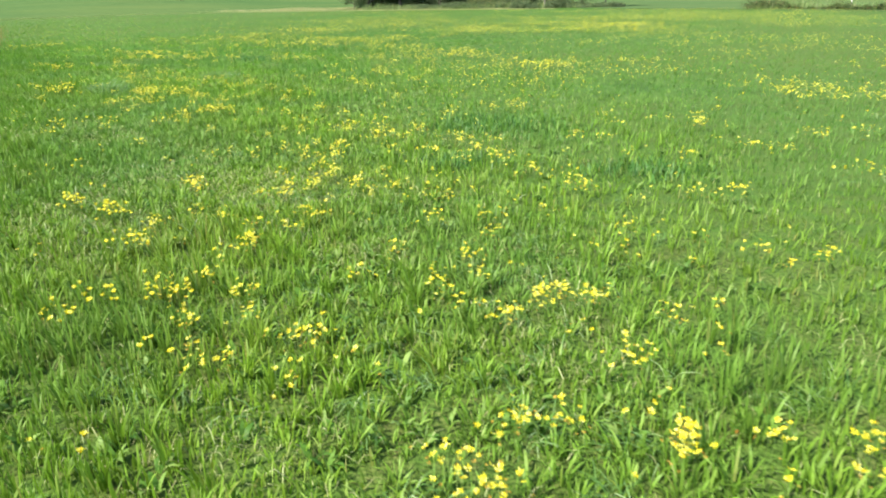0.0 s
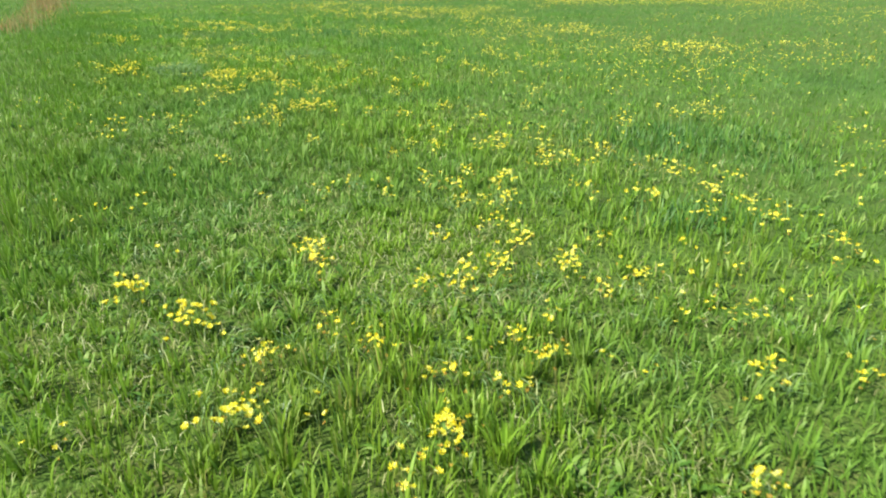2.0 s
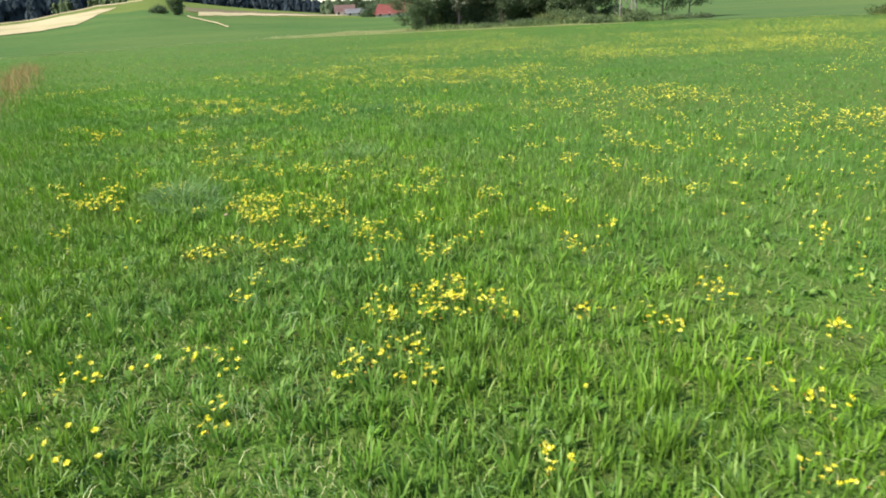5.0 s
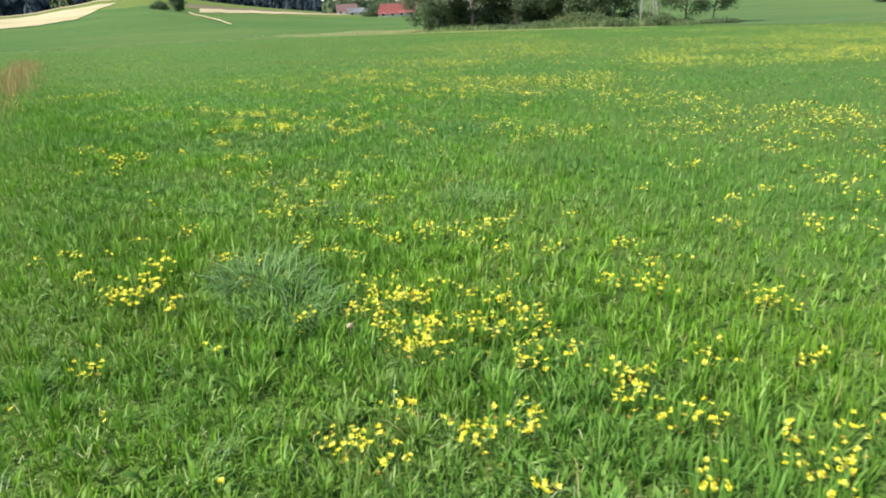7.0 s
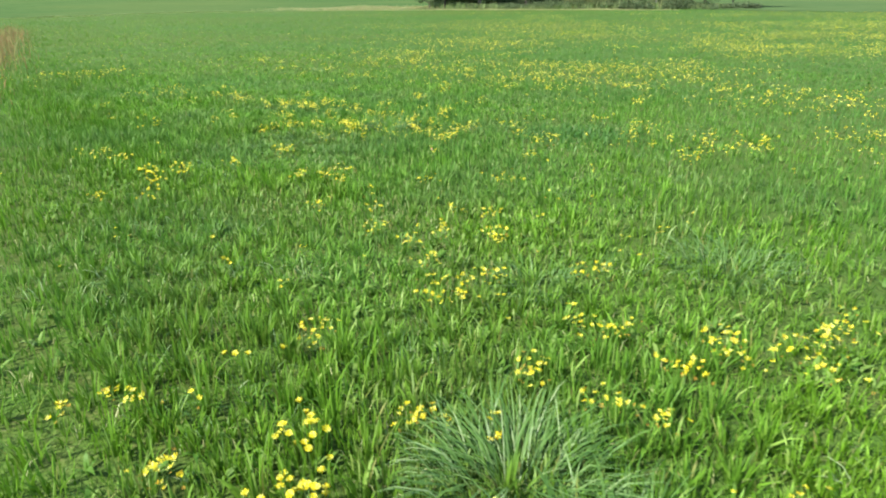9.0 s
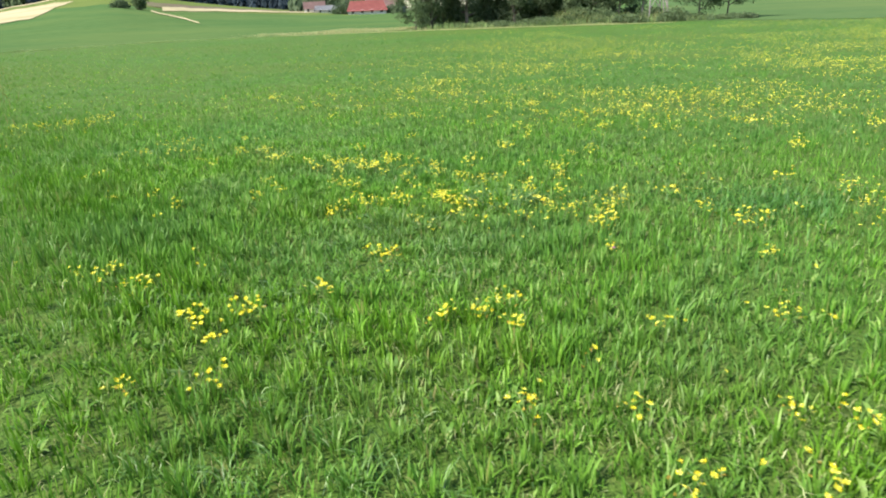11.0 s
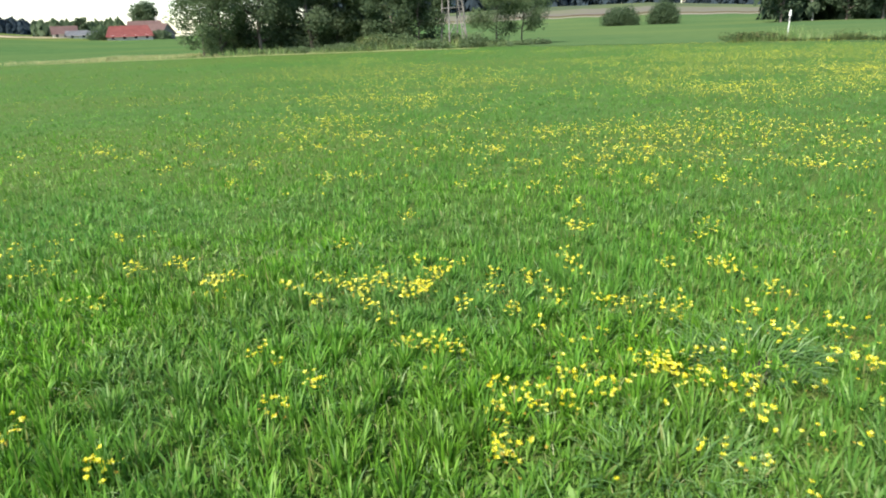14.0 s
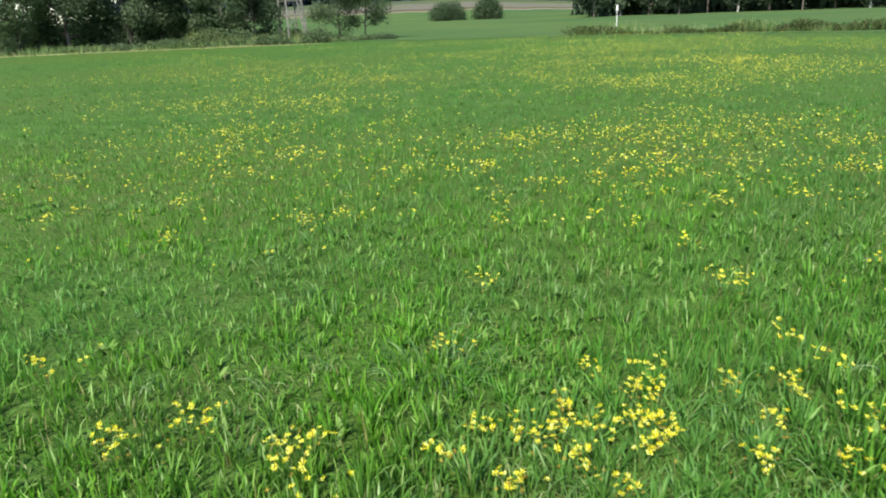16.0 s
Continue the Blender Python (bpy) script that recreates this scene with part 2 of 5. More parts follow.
def slab(w, d, h, m=Matrix.Identity(4), bevel=0.0):
    """A box that stands on its pose m, with softened edges."""
    bm = bmesh.new()
    bmesh.ops.create_cube(bm, size=1, matrix=m @ Matrix.Translation((0, 0, h / 2)) @ Matrix.Diagonal((w, d, h, 1)))
    if bevel:
        bmesh.ops.bevel(bm, geom=bm.edges[:], offset=bevel, segments=1, affect="EDGES")
    return bm


def beam(a, b, w, d=None, bevel=0.0):
    """A bar from a to b."""
    a, b = Vector(a), Vector(b)
    m = Matrix.Translation(a) @ (b - a).to_track_quat("Z", "Y").to_matrix().to_4x4()
    return slab(w, d or w, (b - a).length, m, bevel)


def tubes(runs, sides=7):
    """Round tapered tubes along runs of (point, radius), as vertices and triangles."""
    verts, tris = [], []
    for run in runs:
        base = len(verts)
        for i, (p, r) in enumerate(run):
            p = Vector(p)
            way = (Vector(run[min(i + 1, len(run) - 1)][0]) - Vector(run[max(i - 1, 0)][0])).normalized()
            a = way.orthogonal().normalized()
            b = way.cross(a)
            for k in range(sides):
                s = 2 * math.pi * k / sides
                verts.append(p + (a * math.cos(s) + b * math.sin(s)) * r)
        for i in range(len(run) - 1):
            for k in range(sides):
                q = [base + i * sides + k, base + i * sides + (k + 1) % sides]
                q += [q[1] + sides, q[0] + sides]
                tris += [(q[0], q[1], q[2]), (q[0], q[2], q[3])]
    return np.array([tuple(v) for v in verts]), np.array(tris)


def leaf_cloud(centres, radii, counts, size, axis=None):
    """Small bent leaves scattered round each centre, or sprays that hang outwards from an upright axis."""
    ce = np.repeat(np.asarray(centres, float), counts, axis=0)
    ra = np.repeat(np.asarray(radii, float), counts)
    n = len(ce)
    d = rng.normal(size=(n, 3))
    d /= np.linalg.norm(d, axis=1)[:, None]
    p = ce + d * (ra * rng.random(n) ** 0.45)[:, None] * np.array([1, 1, 0.8])
    a = rng.normal(size=(n, 3)) + d * 0.3
    a /= np.linalg.norm(a, axis=1)[:, None]
    b = np.cross(a, d + rng.normal(size=(n, 3)) * 0.6)
    b /= np.linalg.norm(b, axis=1)[:, None] + 1e-9
    s = size * rng.uniform(0.6, 1.35, n)[:, None]
    if axis is not None:
        out = np.concatenate([p[:, :2] - axis, np.zeros((n, 1))], 1)
        d = out / (np.linalg.norm(out, axis=1)[:, None] + 1e-9)
        a = np.array((0, 0, 1.0)) - d * 0.45 + a * 0.25
        b = np.stack([-d[:, 1], d[:, 0], np.zeros(n)], 1) * 1.3
    v = np.stack([p - a * s, p + b * s * 0.45 + d * s * 0.15, p + a * s, p - b * s * 0.45 + d * s * 0.15], 1).reshape(-1, 3)
    k = np.arange(n)[:, None] * 4
    t = np.concatenate([k + [0, 1, 2], k + [0, 2, 3]], 0)
    return v, t


def hash2(ix, iy, seed):
    """A steady random value for each cell of a grid."""
    h = (ix.astype(np.int64) * 374761393 + iy.astype(np.int64) * 668265263 + seed * 1442695041) & 0x7FFFFFFF
    h = ((h ^ (h >> 13)) * 1274126177) & 0x7FFFFFFF
    return ((h ^ (h >> 16)) & 0xFFFFF) / 1048575.0


def soft_noise(x, y, cell, seed):
    """Smooth value noise over the plan, 0 to 1."""
    x, y = np.asarray(x, float) / cell, np.asarray(y, float) / cell
    ix, iy = np.floor(x), np.floor(y)
    fx, fy = x - ix, y - iy
    fx, fy = fx * fx * (3 - 2 * fx), fy * fy * (3 - 2 * fy)
    v = [hash2(ix + i, iy + j, seed) for j in (0, 1) for i in (0, 1)]
    return (v[0] * (1 - fx) + v[1] * fx) * (1 - fy) + (v[2] * (1 - fx) + v[3] * fx) * fy


# ---- ground ----
# A late camera position; bearings, distances and hill heights fit the view from it.
HUB = np.array((-8.0, 13.5))
RISE_AT = [-180, -60, -45, -40, -32, -22, -10, 0, 5, 10, 14.2, 18.1, 21.7, 25, 27.3, 31, 36, 50, 80, 180]
RISE = [0, 2, 4, 6, 9.5, 9.4, 7, 3.5, 2.4, 3.2, 5.0, 7.9, 11.0, 14.6, 17.8, 15.5, 9.6, 6, 2, 0]


def ground_z(x, y):
    """Height of the land: a flat meadow, with hillsides beyond it."""
    dx, dy = np.asarray(x, float) - HUB[0], np.asarray(y, float) - HUB[1]
    r, b = np.hypot(dx, dy), np.degrees(np.arctan2(-dx, dy))
    foot = np.interp(b, [-60, -6, 6, 60], [150, 150, 80, 80])
    k = np.clip((r - foot) / (380 - foot), 0, 1) ** 1.25 + np.clip((r - 380) / 900, 0, 1.5)
    return np.interp(b, RISE_AT, RISE) * k


def polar(b, r):
    """Place at bearing b (degrees left of north) and distance r from HUB, a camera position."""
    a = np.radians(b)
    return HUB[0] - np.sin(a) * r, HUB[1] + np.cos(a) * r


def drape(name, b, inner, outer, mat, lift, rows=24):
    """A piece of land between two distances over a range of bearings, laid on the hillside."""
    b = np.asarray(b, float)
    w = np.linspace(0, 1, rows)[:, None]
    rr = np.asarray(inner, float) * (1 - w) + np.asarray(outer, float) * w
    wob = 1 + 0.012 * np.sin(b * 2.3) + 0.008 * np.sin(b * 5.1 + 1)
    x, y = polar(np.broadcast_to(b, rr.shape), rr * wob)
    v = np.stack([x, y, ground_z(x, y) + lift + 0.12 * w * (rr > 90)], -1).reshape(-1, 3)
    n = len(b)
    i, j = np.meshgrid(np.arange(rows - 1), np.arange(n - 1), indexing="ij")
    q = (i * n + j).ravel()
    t = np.concatenate([np.stack([q, q + n, q + n + 1], 1), np.stack([q, q + n + 1, q + 1], 1)])
    return tri_object(name, v, t, mat)


rings = np.concatenate([[0.0], np.geomspace(1.0, 4500, 220)])
turn = np.radians(np.arange(0, 360, 2))
gx = HUB[0] + rings[:, None] * np.cos(turn)
gy = HUB[1] + rings[:, None] * np.sin(turn)
gi, gj = np.meshgrid(np.arange(len(rings) - 1), np.arange(len(turn)), indexing="ij")
q0 = (gi * len(turn) + gj).ravel()
q1 = (gi * len(turn) + (gj + 1) % len(turn)).ravel()
tagged(tri_object("ground", np.stack([gx, gy, ground_z(gx, gy)], -1).reshape(-1, 3),
                  np.concatenate([np.stack([q0, q0 + len(turn), q1 + len(turn)], 1), np.stack([q0, q1 + len(turn), q1], 1)]), GROUND),
       "green meadow ground with thin thatch", "ground", kind="structure")

left = np.arange(-62, 60.1, 1.0)
edge = np.interp(left, [-62, -50, -39, -24, -18, -9, 0, 9, 14, 25, 33, 60], [36, 40, 44, 49, 53, 56, 58, 61, 63, 64, 60, 54])
FIELDS = [
    ("far_meadow", left[48:], edge[48:], np.interp(left[48:], [-14, -13, 10, 11, 60], [235, 345, 345, 235, 235]), FAR_TURF, 0.02, "smooth green hay meadow beyond the field edge"),
    # same meadow, split off to carry the tone painted for shade and haze
    ("far_meadow_right", left[:49], edge[:49], np.full(49, 235.0), RIGHT_TURF, 0.02, "dull green grazed pasture beyond the field edge"),
    ("hillside", np.arange(9, 60, 1.0), np.full(51, 232.0), np.full(51, 420.0), HILL_TURF, 0.10, "yellow-green upland pasture on the hillside"),
    ("stubble_field", np.arange(29.7, 60, 0.6), np.interp(np.arange(29.7, 60, 0.6), [29.7, 32.5, 36, 60], [284, 186, 178, 150]),
     np.full(51, 288.0), STUBBLE, 0.25, "pale harvested stubble field on the hillside"),
    ("stubble_strip", np.arange(27.8, 60, 0.8), np.full(41, 325.0), np.full(41, 335.0), STUBBLE, 0.3, "narrow pale strip of stubble"),
    ("tan_field", np.arange(9.8, 24, 0.4), np.interp(np.arange(9.8, 24, 0.4), [9.8, 14, 24], [318, 285, 205]),
     np.interp(np.arange(9.8, 24, 0.4), [9.8, 14, 24], [336, 306, 245]), STUBBLE, 0.28, "long pale stubble field below the forest"),
    ("brown_field", np.arange(12, 25, 0.4), np.interp(np.arange(12, 25, 0.4), [12, 14, 24], [323, 306, 245]),
     np.interp(np.arange(12, 25, 0.4), [12, 14, 24], [330, 320, 292]), BROWN_FIELD, 0.3, "bare brown field on the slope"),
    ("field_track", np.arange(-62, -13, 1.0), np.full(49, 234.0), np.full(49, 241.0), GRAVEL, 0.2, "pale gravel track across the fields"),
    ("ploughed_strip", np.arange(-62, -13, 1.0), np.full(49, 241.0), np.full(49, 256.0), DARK_FIELD, 0.2, "dark ploughed strip beside the track"),
    ("mauve_field", np.arange(-62, -13, 1.0), np.full(49, 256.0), np.full(49, 322.0), PALE_FIELD, 0.2, "wide grey-brown field below the far forest"),
    ("rough_pasture", np.arange(-62, -5, 1.0), np.full(57, 322.0), np.full(57, 420.0), ROUGH_TURF, 0.2, "grey-green rough pasture below the forest"),
]
for name, b, inner, outer, mat, lift, label in FIELDS:
    tagged(drape(name, b, inner, outer, mat, lift), label, "field", kind="structure")
# short pale farm track running down from the lone tree
tb = np.linspace(21.3, 24.6, 12)
tagged(drape("farm_track", tb, np.interp(tb, [21.3, 24.6], [128, 196]), np.interp(tb, [21.3, 24.6], [130, 203]), STUBBLE, 0.3, 3),
       "short pale farm track in the meadow", "track", kind="structure")


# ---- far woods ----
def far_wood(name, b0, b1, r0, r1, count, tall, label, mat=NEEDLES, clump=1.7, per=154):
    """A distant wood of many trees, too far off to pick apart."""
    verts, tris, base = [], [], 0
    for i in range(count):
        b = b0 + (b1 - b0) * (i + rng.random()) / count
        x, y = polar(b, rng.uniform(r0, r1))
        z, h = float(ground_z(x, y)), np.interp(b, *tall) * rng.uniform(0.8, 1.15)
        pointed = rng.random() < 0.65
        s = rng.random(22) ** 0.9
        wide = h * (0.30 * (1 - s) + 0.03 if pointed else 0.30 * np.sqrt(np.clip(1 - (2 * s - 0.95) ** 2, 0.02, 1)))
        ang = rng.random(22) * 6.283
        c = np.stack([x + np.cos(ang) * wide * 0.6, y + np.sin(ang) * wide * 0.6, z + h * (1.06 * s - 0.1)], 1)
        v, t = leaf_cloud(c, 0.6 + wide * 0.5, np.full(22, per // 22), clump * rng.uniform(0.8, 1.2), (x, y))
        verts.append(v), tris.append(t + base)
        base += len(v)
    return tagged(tri_object(name, np.concatenate(verts), np.concatenate(tris), mat), label, "forest", kind="stuff")


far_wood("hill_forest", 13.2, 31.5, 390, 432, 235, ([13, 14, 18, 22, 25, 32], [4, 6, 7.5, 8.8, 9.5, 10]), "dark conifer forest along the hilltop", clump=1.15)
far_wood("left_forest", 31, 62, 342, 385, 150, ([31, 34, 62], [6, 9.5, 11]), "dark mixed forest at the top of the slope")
far_wood("right_forest", -62, -5, 392, 432, 300, ([-62, -40, -20, -12, -8, -5], [22, 21, 20, 15, 11, 8]), "dark forest beyond the fields, blued for haze")
far_wood("hill_scrub", 29, 34, 338, 360, 22, ([29, 34], [2.5, 5]), "brownish scrub on the slope below the forest", LEAF_PALE, 0.7)
far_wood("village_trees", 8.5, 14.2, 330, 400, 34, ([8.5, 14.2], [7, 5]), "row of trees behind the farmstead", LEAF_DARK)


# ---- trees and bushes ----
def tree(x, y, tall, wide, leaves, mat, label, bark=BARK, leaf=0.2, clear=0.18, z=None, group="", name="tree", gaps=0.0, thick=0.02, fill=(0.24, 0.42)):
    """A tree with a tapered trunk, limbs and an uneven crown of small leaves."""
    z = float(ground_z(x, y)) if z is None else z
    top = thing(name, pose(x, y, z), label, name, group)
    lean = rng.normal(0, 0.03, 2)
    spine = [((lean[0] * tall * s + rng.normal(0, 0.02) * tall * s, lean[1] * tall * s, tall * 0.93 * s - 0.1 * (s == 0)),
              thick * tall * (1 - s) ** 0.8 + 0.015) for s in np.linspace(0, 1, 8)]
    runs, tips = [spine], []
    for i in range(int(9 + tall)):
        s = clear + (0.95 - clear) * (i + rng.random()) / int(9 + tall)
        k = min(int(s * 7), 6)
        f = s * 7 - k
        p = np.array(spine[k][0]) * (1 - f) + np.array(spine[k + 1][0]) * f
        a = i * 2.4 + rng.normal(0, 0.4)
        reach = wide * (0.35 + 0.75 * math.sin(math.pi * min(1, (s - clear * 0.6) / (1.02 - clear * 0.6)) ** 0.8)) * rng.uniform(0.7, 1.15)
        rise = reach * rng.uniform(0.25, 0.8)
        q = [p + np.array((math.cos(a), math.sin(a), 0)) * reach * w + np.array((0, 0, rise * w ** 1.3)) + rng.normal(0, 0.05, 3) * w for w in (0, 0.35, 0.7, 1.0)]
        runs.append([(tuple(c), max(0.012, 0.011 * tall * (1 - s) * (1 - w * 0.8))) for c, w in zip(q, (0, 0.35, 0.7, 1.0))])
        tips += [q[1] * 0.4 + q[2] * 0.6, q[2], q[3], q[3] + rng.normal(0, 0.25, 3) * wide * 0.5]
    tri_object("trunk", *tubes(runs), bark, top)
    tips = [t for t in tips if rng.random() > gaps]
    counts = rng.multinomial(leaves, np.ones(len(tips)) / len(tips))
    tri_object("crown", *leaf_cloud(tips, rng.uniform(*fill, len(tips)) * wide, counts, leaf), mat, top)
    return top


def bush(x, y, tall, wide, leaves, mat, label, leaf=0.18, group="", z=None):
    """A round bush: many thin stems and clumps of leaves down to the ground."""
    z = float(ground_z(x, y)) if z is None else z
    top = thing("bush", pose(x, y, z), label, "bush", group)
    runs, tips, size = [], [], []
    for i in range(26):
        a, out = i * 2.4, math.sqrt((i + 0.5) / 26)
        h = tall * math.sqrt(max(0.05, 1 - out * out * 0.9)) * rng.uniform(0.75, 1.0)
        q = np.array((math.cos(a) * wide * out, math.sin(a) * wide * out, h * 0.86))
        runs.append([((q[0] * w * 0.9, q[1] * w * 0.9, q[2] * w - 0.05), 0.03 * (1.1 - w)) for w in (0.0, 0.5, 1.0)])
        for w in (0.3, 0.65, 1.0):
            tips.append(np.array((q[0], q[1], q[2] * w)))
            size.append(min(0.42 * wide, 0.3 * tall))
    tri_object("stems", *tubes(runs, 5), BARK, top)
    counts = rng.multinomial(leaves, np.ones(len(tips)) / len(tips))
    v, t = leaf_cloud(tips, size, counts, leaf)
    v[:, 2] = np.maximum(v[:, 2], 0.02)
    tri_object("foliage", v, t, mat, top)
    return top


def at(b, r):
    x, y = polar(b, r)
    return float(x), float(y)


GROVE = "trees of the grove at the field edge"
for b, r, tall, wide, n, mat, label, leaf, gaps in [
    (2.6, 66, 9.5, 3.0, 4600, LEAF_PALE, "airy green tree with gaps at the grove's end", 0.20, 0.25),
    (3.9, 65, 4.6, 2.1, 2000, LEAF_PALE, "low airy pale tree at the grove's end", 0.18, 0.2),
    (1.6, 69, 11.0, 2.8, 4200, LEAF_PALE, "light green slender tree in the grove", 0.20, 0.15),
    (-0.4, 67, 12.5, 3.4, 7000, LEAF_DARK, "tall dark green tree in the grove", 0.22, 0.05),
    (-2.4, 70, 13.5, 3.6, 8000, LEAF_DARK, "tall dense dark tree in the grove", 0.22, 0.0),
    (-4.4, 67, 13.0, 3.3, 7500, LEAF_DARK, "tall dark green tree in the grove", 0.22, 0.05),
    (-6.4, 69, 11.0, 3.0, 6500, LEAF_DARK, "dense dark tree in the grove", 0.22, 0.05),
    (-8.4, 68, 6.5, 2.6, 5000, LEAF_DARK, "low dark tree in the grove", 0.20, 0.05),
    (-10.6, 66, 5.6, 2.7, 5200, LEAF_MID, "low rounded green tree in the grove", 0.20, 0.0),
    (-12.8, 64, 5.4, 2.5, 4800, LEAF_MID, "low rounded green tree in the grove", 0.20, 0.05),
    (-19.0, 60, 4.8, 1.9, 3600, LEAF_PALE, "small pale willow beside the raised hide", 0.13, 0.2),
    (-21.0, 61, 4.6, 1.8, 3600, LEAF_PALE, "small pale willow with a bare lower trunk", 0.13, 0.15),
]:
    tree(*at(b, r - 4), tall, wide, int(n * 3.0), mat, label, BARK, leaf * 0.58, 0.05 if b > -15 else 0.16, group=GROVE, gaps=gaps, thick=0.012, fill=(0.24, 0.42) if b > -15 else (0.34, 0.56))
for b, r, tall, wide, n, mat in [(0.6, 64, 2.2, 1.7, 1500, LEAF_DARK), (-1.6, 64, 2.6, 1.8, 1800, LEAF_DARK), (-3.6, 64, 2.4, 1.8, 1800, LEAF_DARK),
                                 (-5.6, 64, 2.3, 1.7, 1600, LEAF_DARK), (-7.4, 63, 2.0, 1.6, 1400, LEAF_DARK), (-9.4, 61, 1.9, 1.5, 1300, LEAF_PALE),
                                 (-11.4, 60, 1.6, 1.5, 1300, LEAF_PALE), (-13.6, 59, 1.7, 1.4, 1200, LEAF_PALE), (-15.6, 61, 1.4, 1.2, 900, LEAF_PALE),
                                 (-17.6, 58, 1.2, 1.1, 800, LEAF_PALE), (3.0, 64, 1.5, 1.3, 900, LEAF_PALE), (-22.3, 57, 0.7, 0.6, 300, LEAF_DARK)]:
    bush(*at(b + rng.uniform(-0.7, 0.7), (r + 1 if b > -8 else r - 3.5) + rng.uniform(-1, 2)), tall * (rng.uniform(1.2, 1.9) if b > -8 else rng.uniform(0.4, 1.0)), wide * rng.uniform(0.8, 1.1), int(n * 2), mat, "shaded green undergrowth bush at the grove's foot", 0.10, "undergrowth bushes of the grove")
bush(*at(-29.7, 166), 4.7, 3.9, 11000, LEAF_MID, "large round dark willow bush in the meadow", 0.17, "pair of bushes in the meadow")
bush(*at(-32.9, 166), 5.6, 3.1, 11000, LEAF_MID, "tall round dark willow bush in the meadow", 0.17, "pair of bushes in the meadow")
tree(*at(25.4, 207), 5.2, 1.9, 3800, LEAF_PALE, "lone round tree on the meadow slope", BARK, 0.26, 0.03, fill=(0.4, 0.6))
bush(*at(26.7, 210), 2.6, 2.4, 900, LEAF_MID, "low bush beside the lone tree", 0.3)
tree(*at(6.9, 300), 13.0, 3.9, 7000, LEAF_DARK, "broad dark tree behind the barn", BARK, 0.5, 0.02, fill=(0.45, 0.7))
tree(*at(11.3, 318), 8.0, 2.6, 1400, LEAF_DARK, "small dark tree near the farmhouses", BARK, 0.5, 0.1)
bush(*at(10.0, 256), 5.0, 4.2, 1800, LEAF_MID, "dusty green shrub beside the barn", 0.4)
bush(*at(6.1, 254), 3.4, 3.4, 1200, LEAF_DARK, "dark shrub at the barn's gable", 0.4)

# wood edge with pale trunks
EDGE = "trees of the wood's edge"
for i in range(17):
    b = -41.0 - 2.1 * i
    r = 146 - 0.9 * i + rng.uniform(-5, 5)
    tree(*at(b, r), rng.uniform(14, 18), rng.uniform(3.2, 4.2), 5200, LEAF_SHADED, "tall dark tree at the wood's edge", PALE_BARK if i % 4 == 1 else BARK, 0.34, 0.2 if i % 3 == 1 else 0.04, group=EDGE, thick=0.011)
far_wood("wood_interior", -80, -40.5, 152, 185, 120, ([-80, -41], [18, 16]), "dark interior of the wood", LEAF_SHADED, 1.2, 176)


# ---- farm buildings ----
def house(x, y, facing, w, d, wall, roof, roof_mat, wall_mat, label, name="house", hip=0.0, panes=0, chimney=False):
    """A house with plastered walls, a pitched roof with eaves, windows and perhaps a chimney."""
    top = thing(name, pose(x, y, float(ground_z(x, y)) - 0.4, 0, 0, facing), label, name)
    bm = slab(w, d, wall)
    if not hip:
        for s in (-1, 1):
            vs = [bm.verts.new(c) for c in ((s * w / 2, -d / 2, wall), (s * w / 2, d / 2, wall), (s * w / 2, 0, wall + roof * 0.96))]
            bm.faces.new(vs)
    part("wall", bm, wall_mat, top)
    over, h = 0.7, hip * w
    for s in (-1, 1):
        bm = bmesh.new()
        lo = wall - roof * over / (d / 2)
        pts = [(-w / 2 - 0.5, s * (d / 2 + over), lo), (w / 2 + 0.5, s * (d / 2 + over), lo), (w / 2 + 0.5 - h, 0, wall + roof), (-w / 2 - 0.5 + h, 0, wall + roof)]
        f = bm.faces.new([bm.verts.new(p) for p in pts])
        bmesh.ops.solidify(bm, geom=[f], thickness=0.22)
        part("roof", bm, roof_mat, top)
        if hip:
            bm = bmesh.new()
            pts = [(s * (w / 2 + 0.5), -d / 2 - over, lo), (s * (w / 2 + 0.5), d / 2 + over, lo), (s * (w / 2 + 0.5 - h), 0, wall + roof)]
            f = bm.faces.new([bm.verts.new(p) for p in pts])
            bmesh.ops.solidify(bm, geom=[f], thickness=0.2)
            part("hip_roof", bm, roof_mat, top)
    for i in range(panes):
        px = -w / 2 + w * (i + 0.5) / panes
        win = part("window", slab(1.2, 0.1, 1.3, pose(px, -d / 2 - 0.03, wall * 0.35), 0.02), WHITE_PAINT, top)
        part("pane", slab(1.0, 0.06, 1.1, pose(px, -d / 2 - 0.07, wall * 0.35 + 0.1)), PANE, win)
    if chimney:
        part("chimney", slab(0.9, 0.9, 2.2, pose(w * 0.36, 0.4, wall + roof - 1.0), 0.04), PLASTER, top)
    return top


house(*at(8.2, 254), 8, 13.5, 8, 2.0, 3.0, RED_TILE, PLASTER, "low farm building with a red hipped roof", "farmhouse", 0.10, 4)
house(*at(7.05, 274), 2, 11.5, 10, 3.0, 3.7, BROWN_TILE, PLASTER, "large barn with a faded red roof", "barn", 0.06, 5, True)
house(*at(6.1, 268), -35, 7, 7, 2.4, 3.2, BROWN_TILE, GREY_WOOD, "brown-roofed wooden barn annex", "barn", 0.0, 2)
house(*at(12.4, 312), 14, 8.5, 8, 2.4, 2.6, BROWN_TILE, PLASTER, "small farmhouse with a reddish-brown roof", "farmhouse", 0.0, 3)
house(*at(11.2, 306), 8, 11.5, 7, 2.0, 1.6, GREY_ROOF, PLASTER, "low white shed with a grey roof", "shed", 0.0, 3)


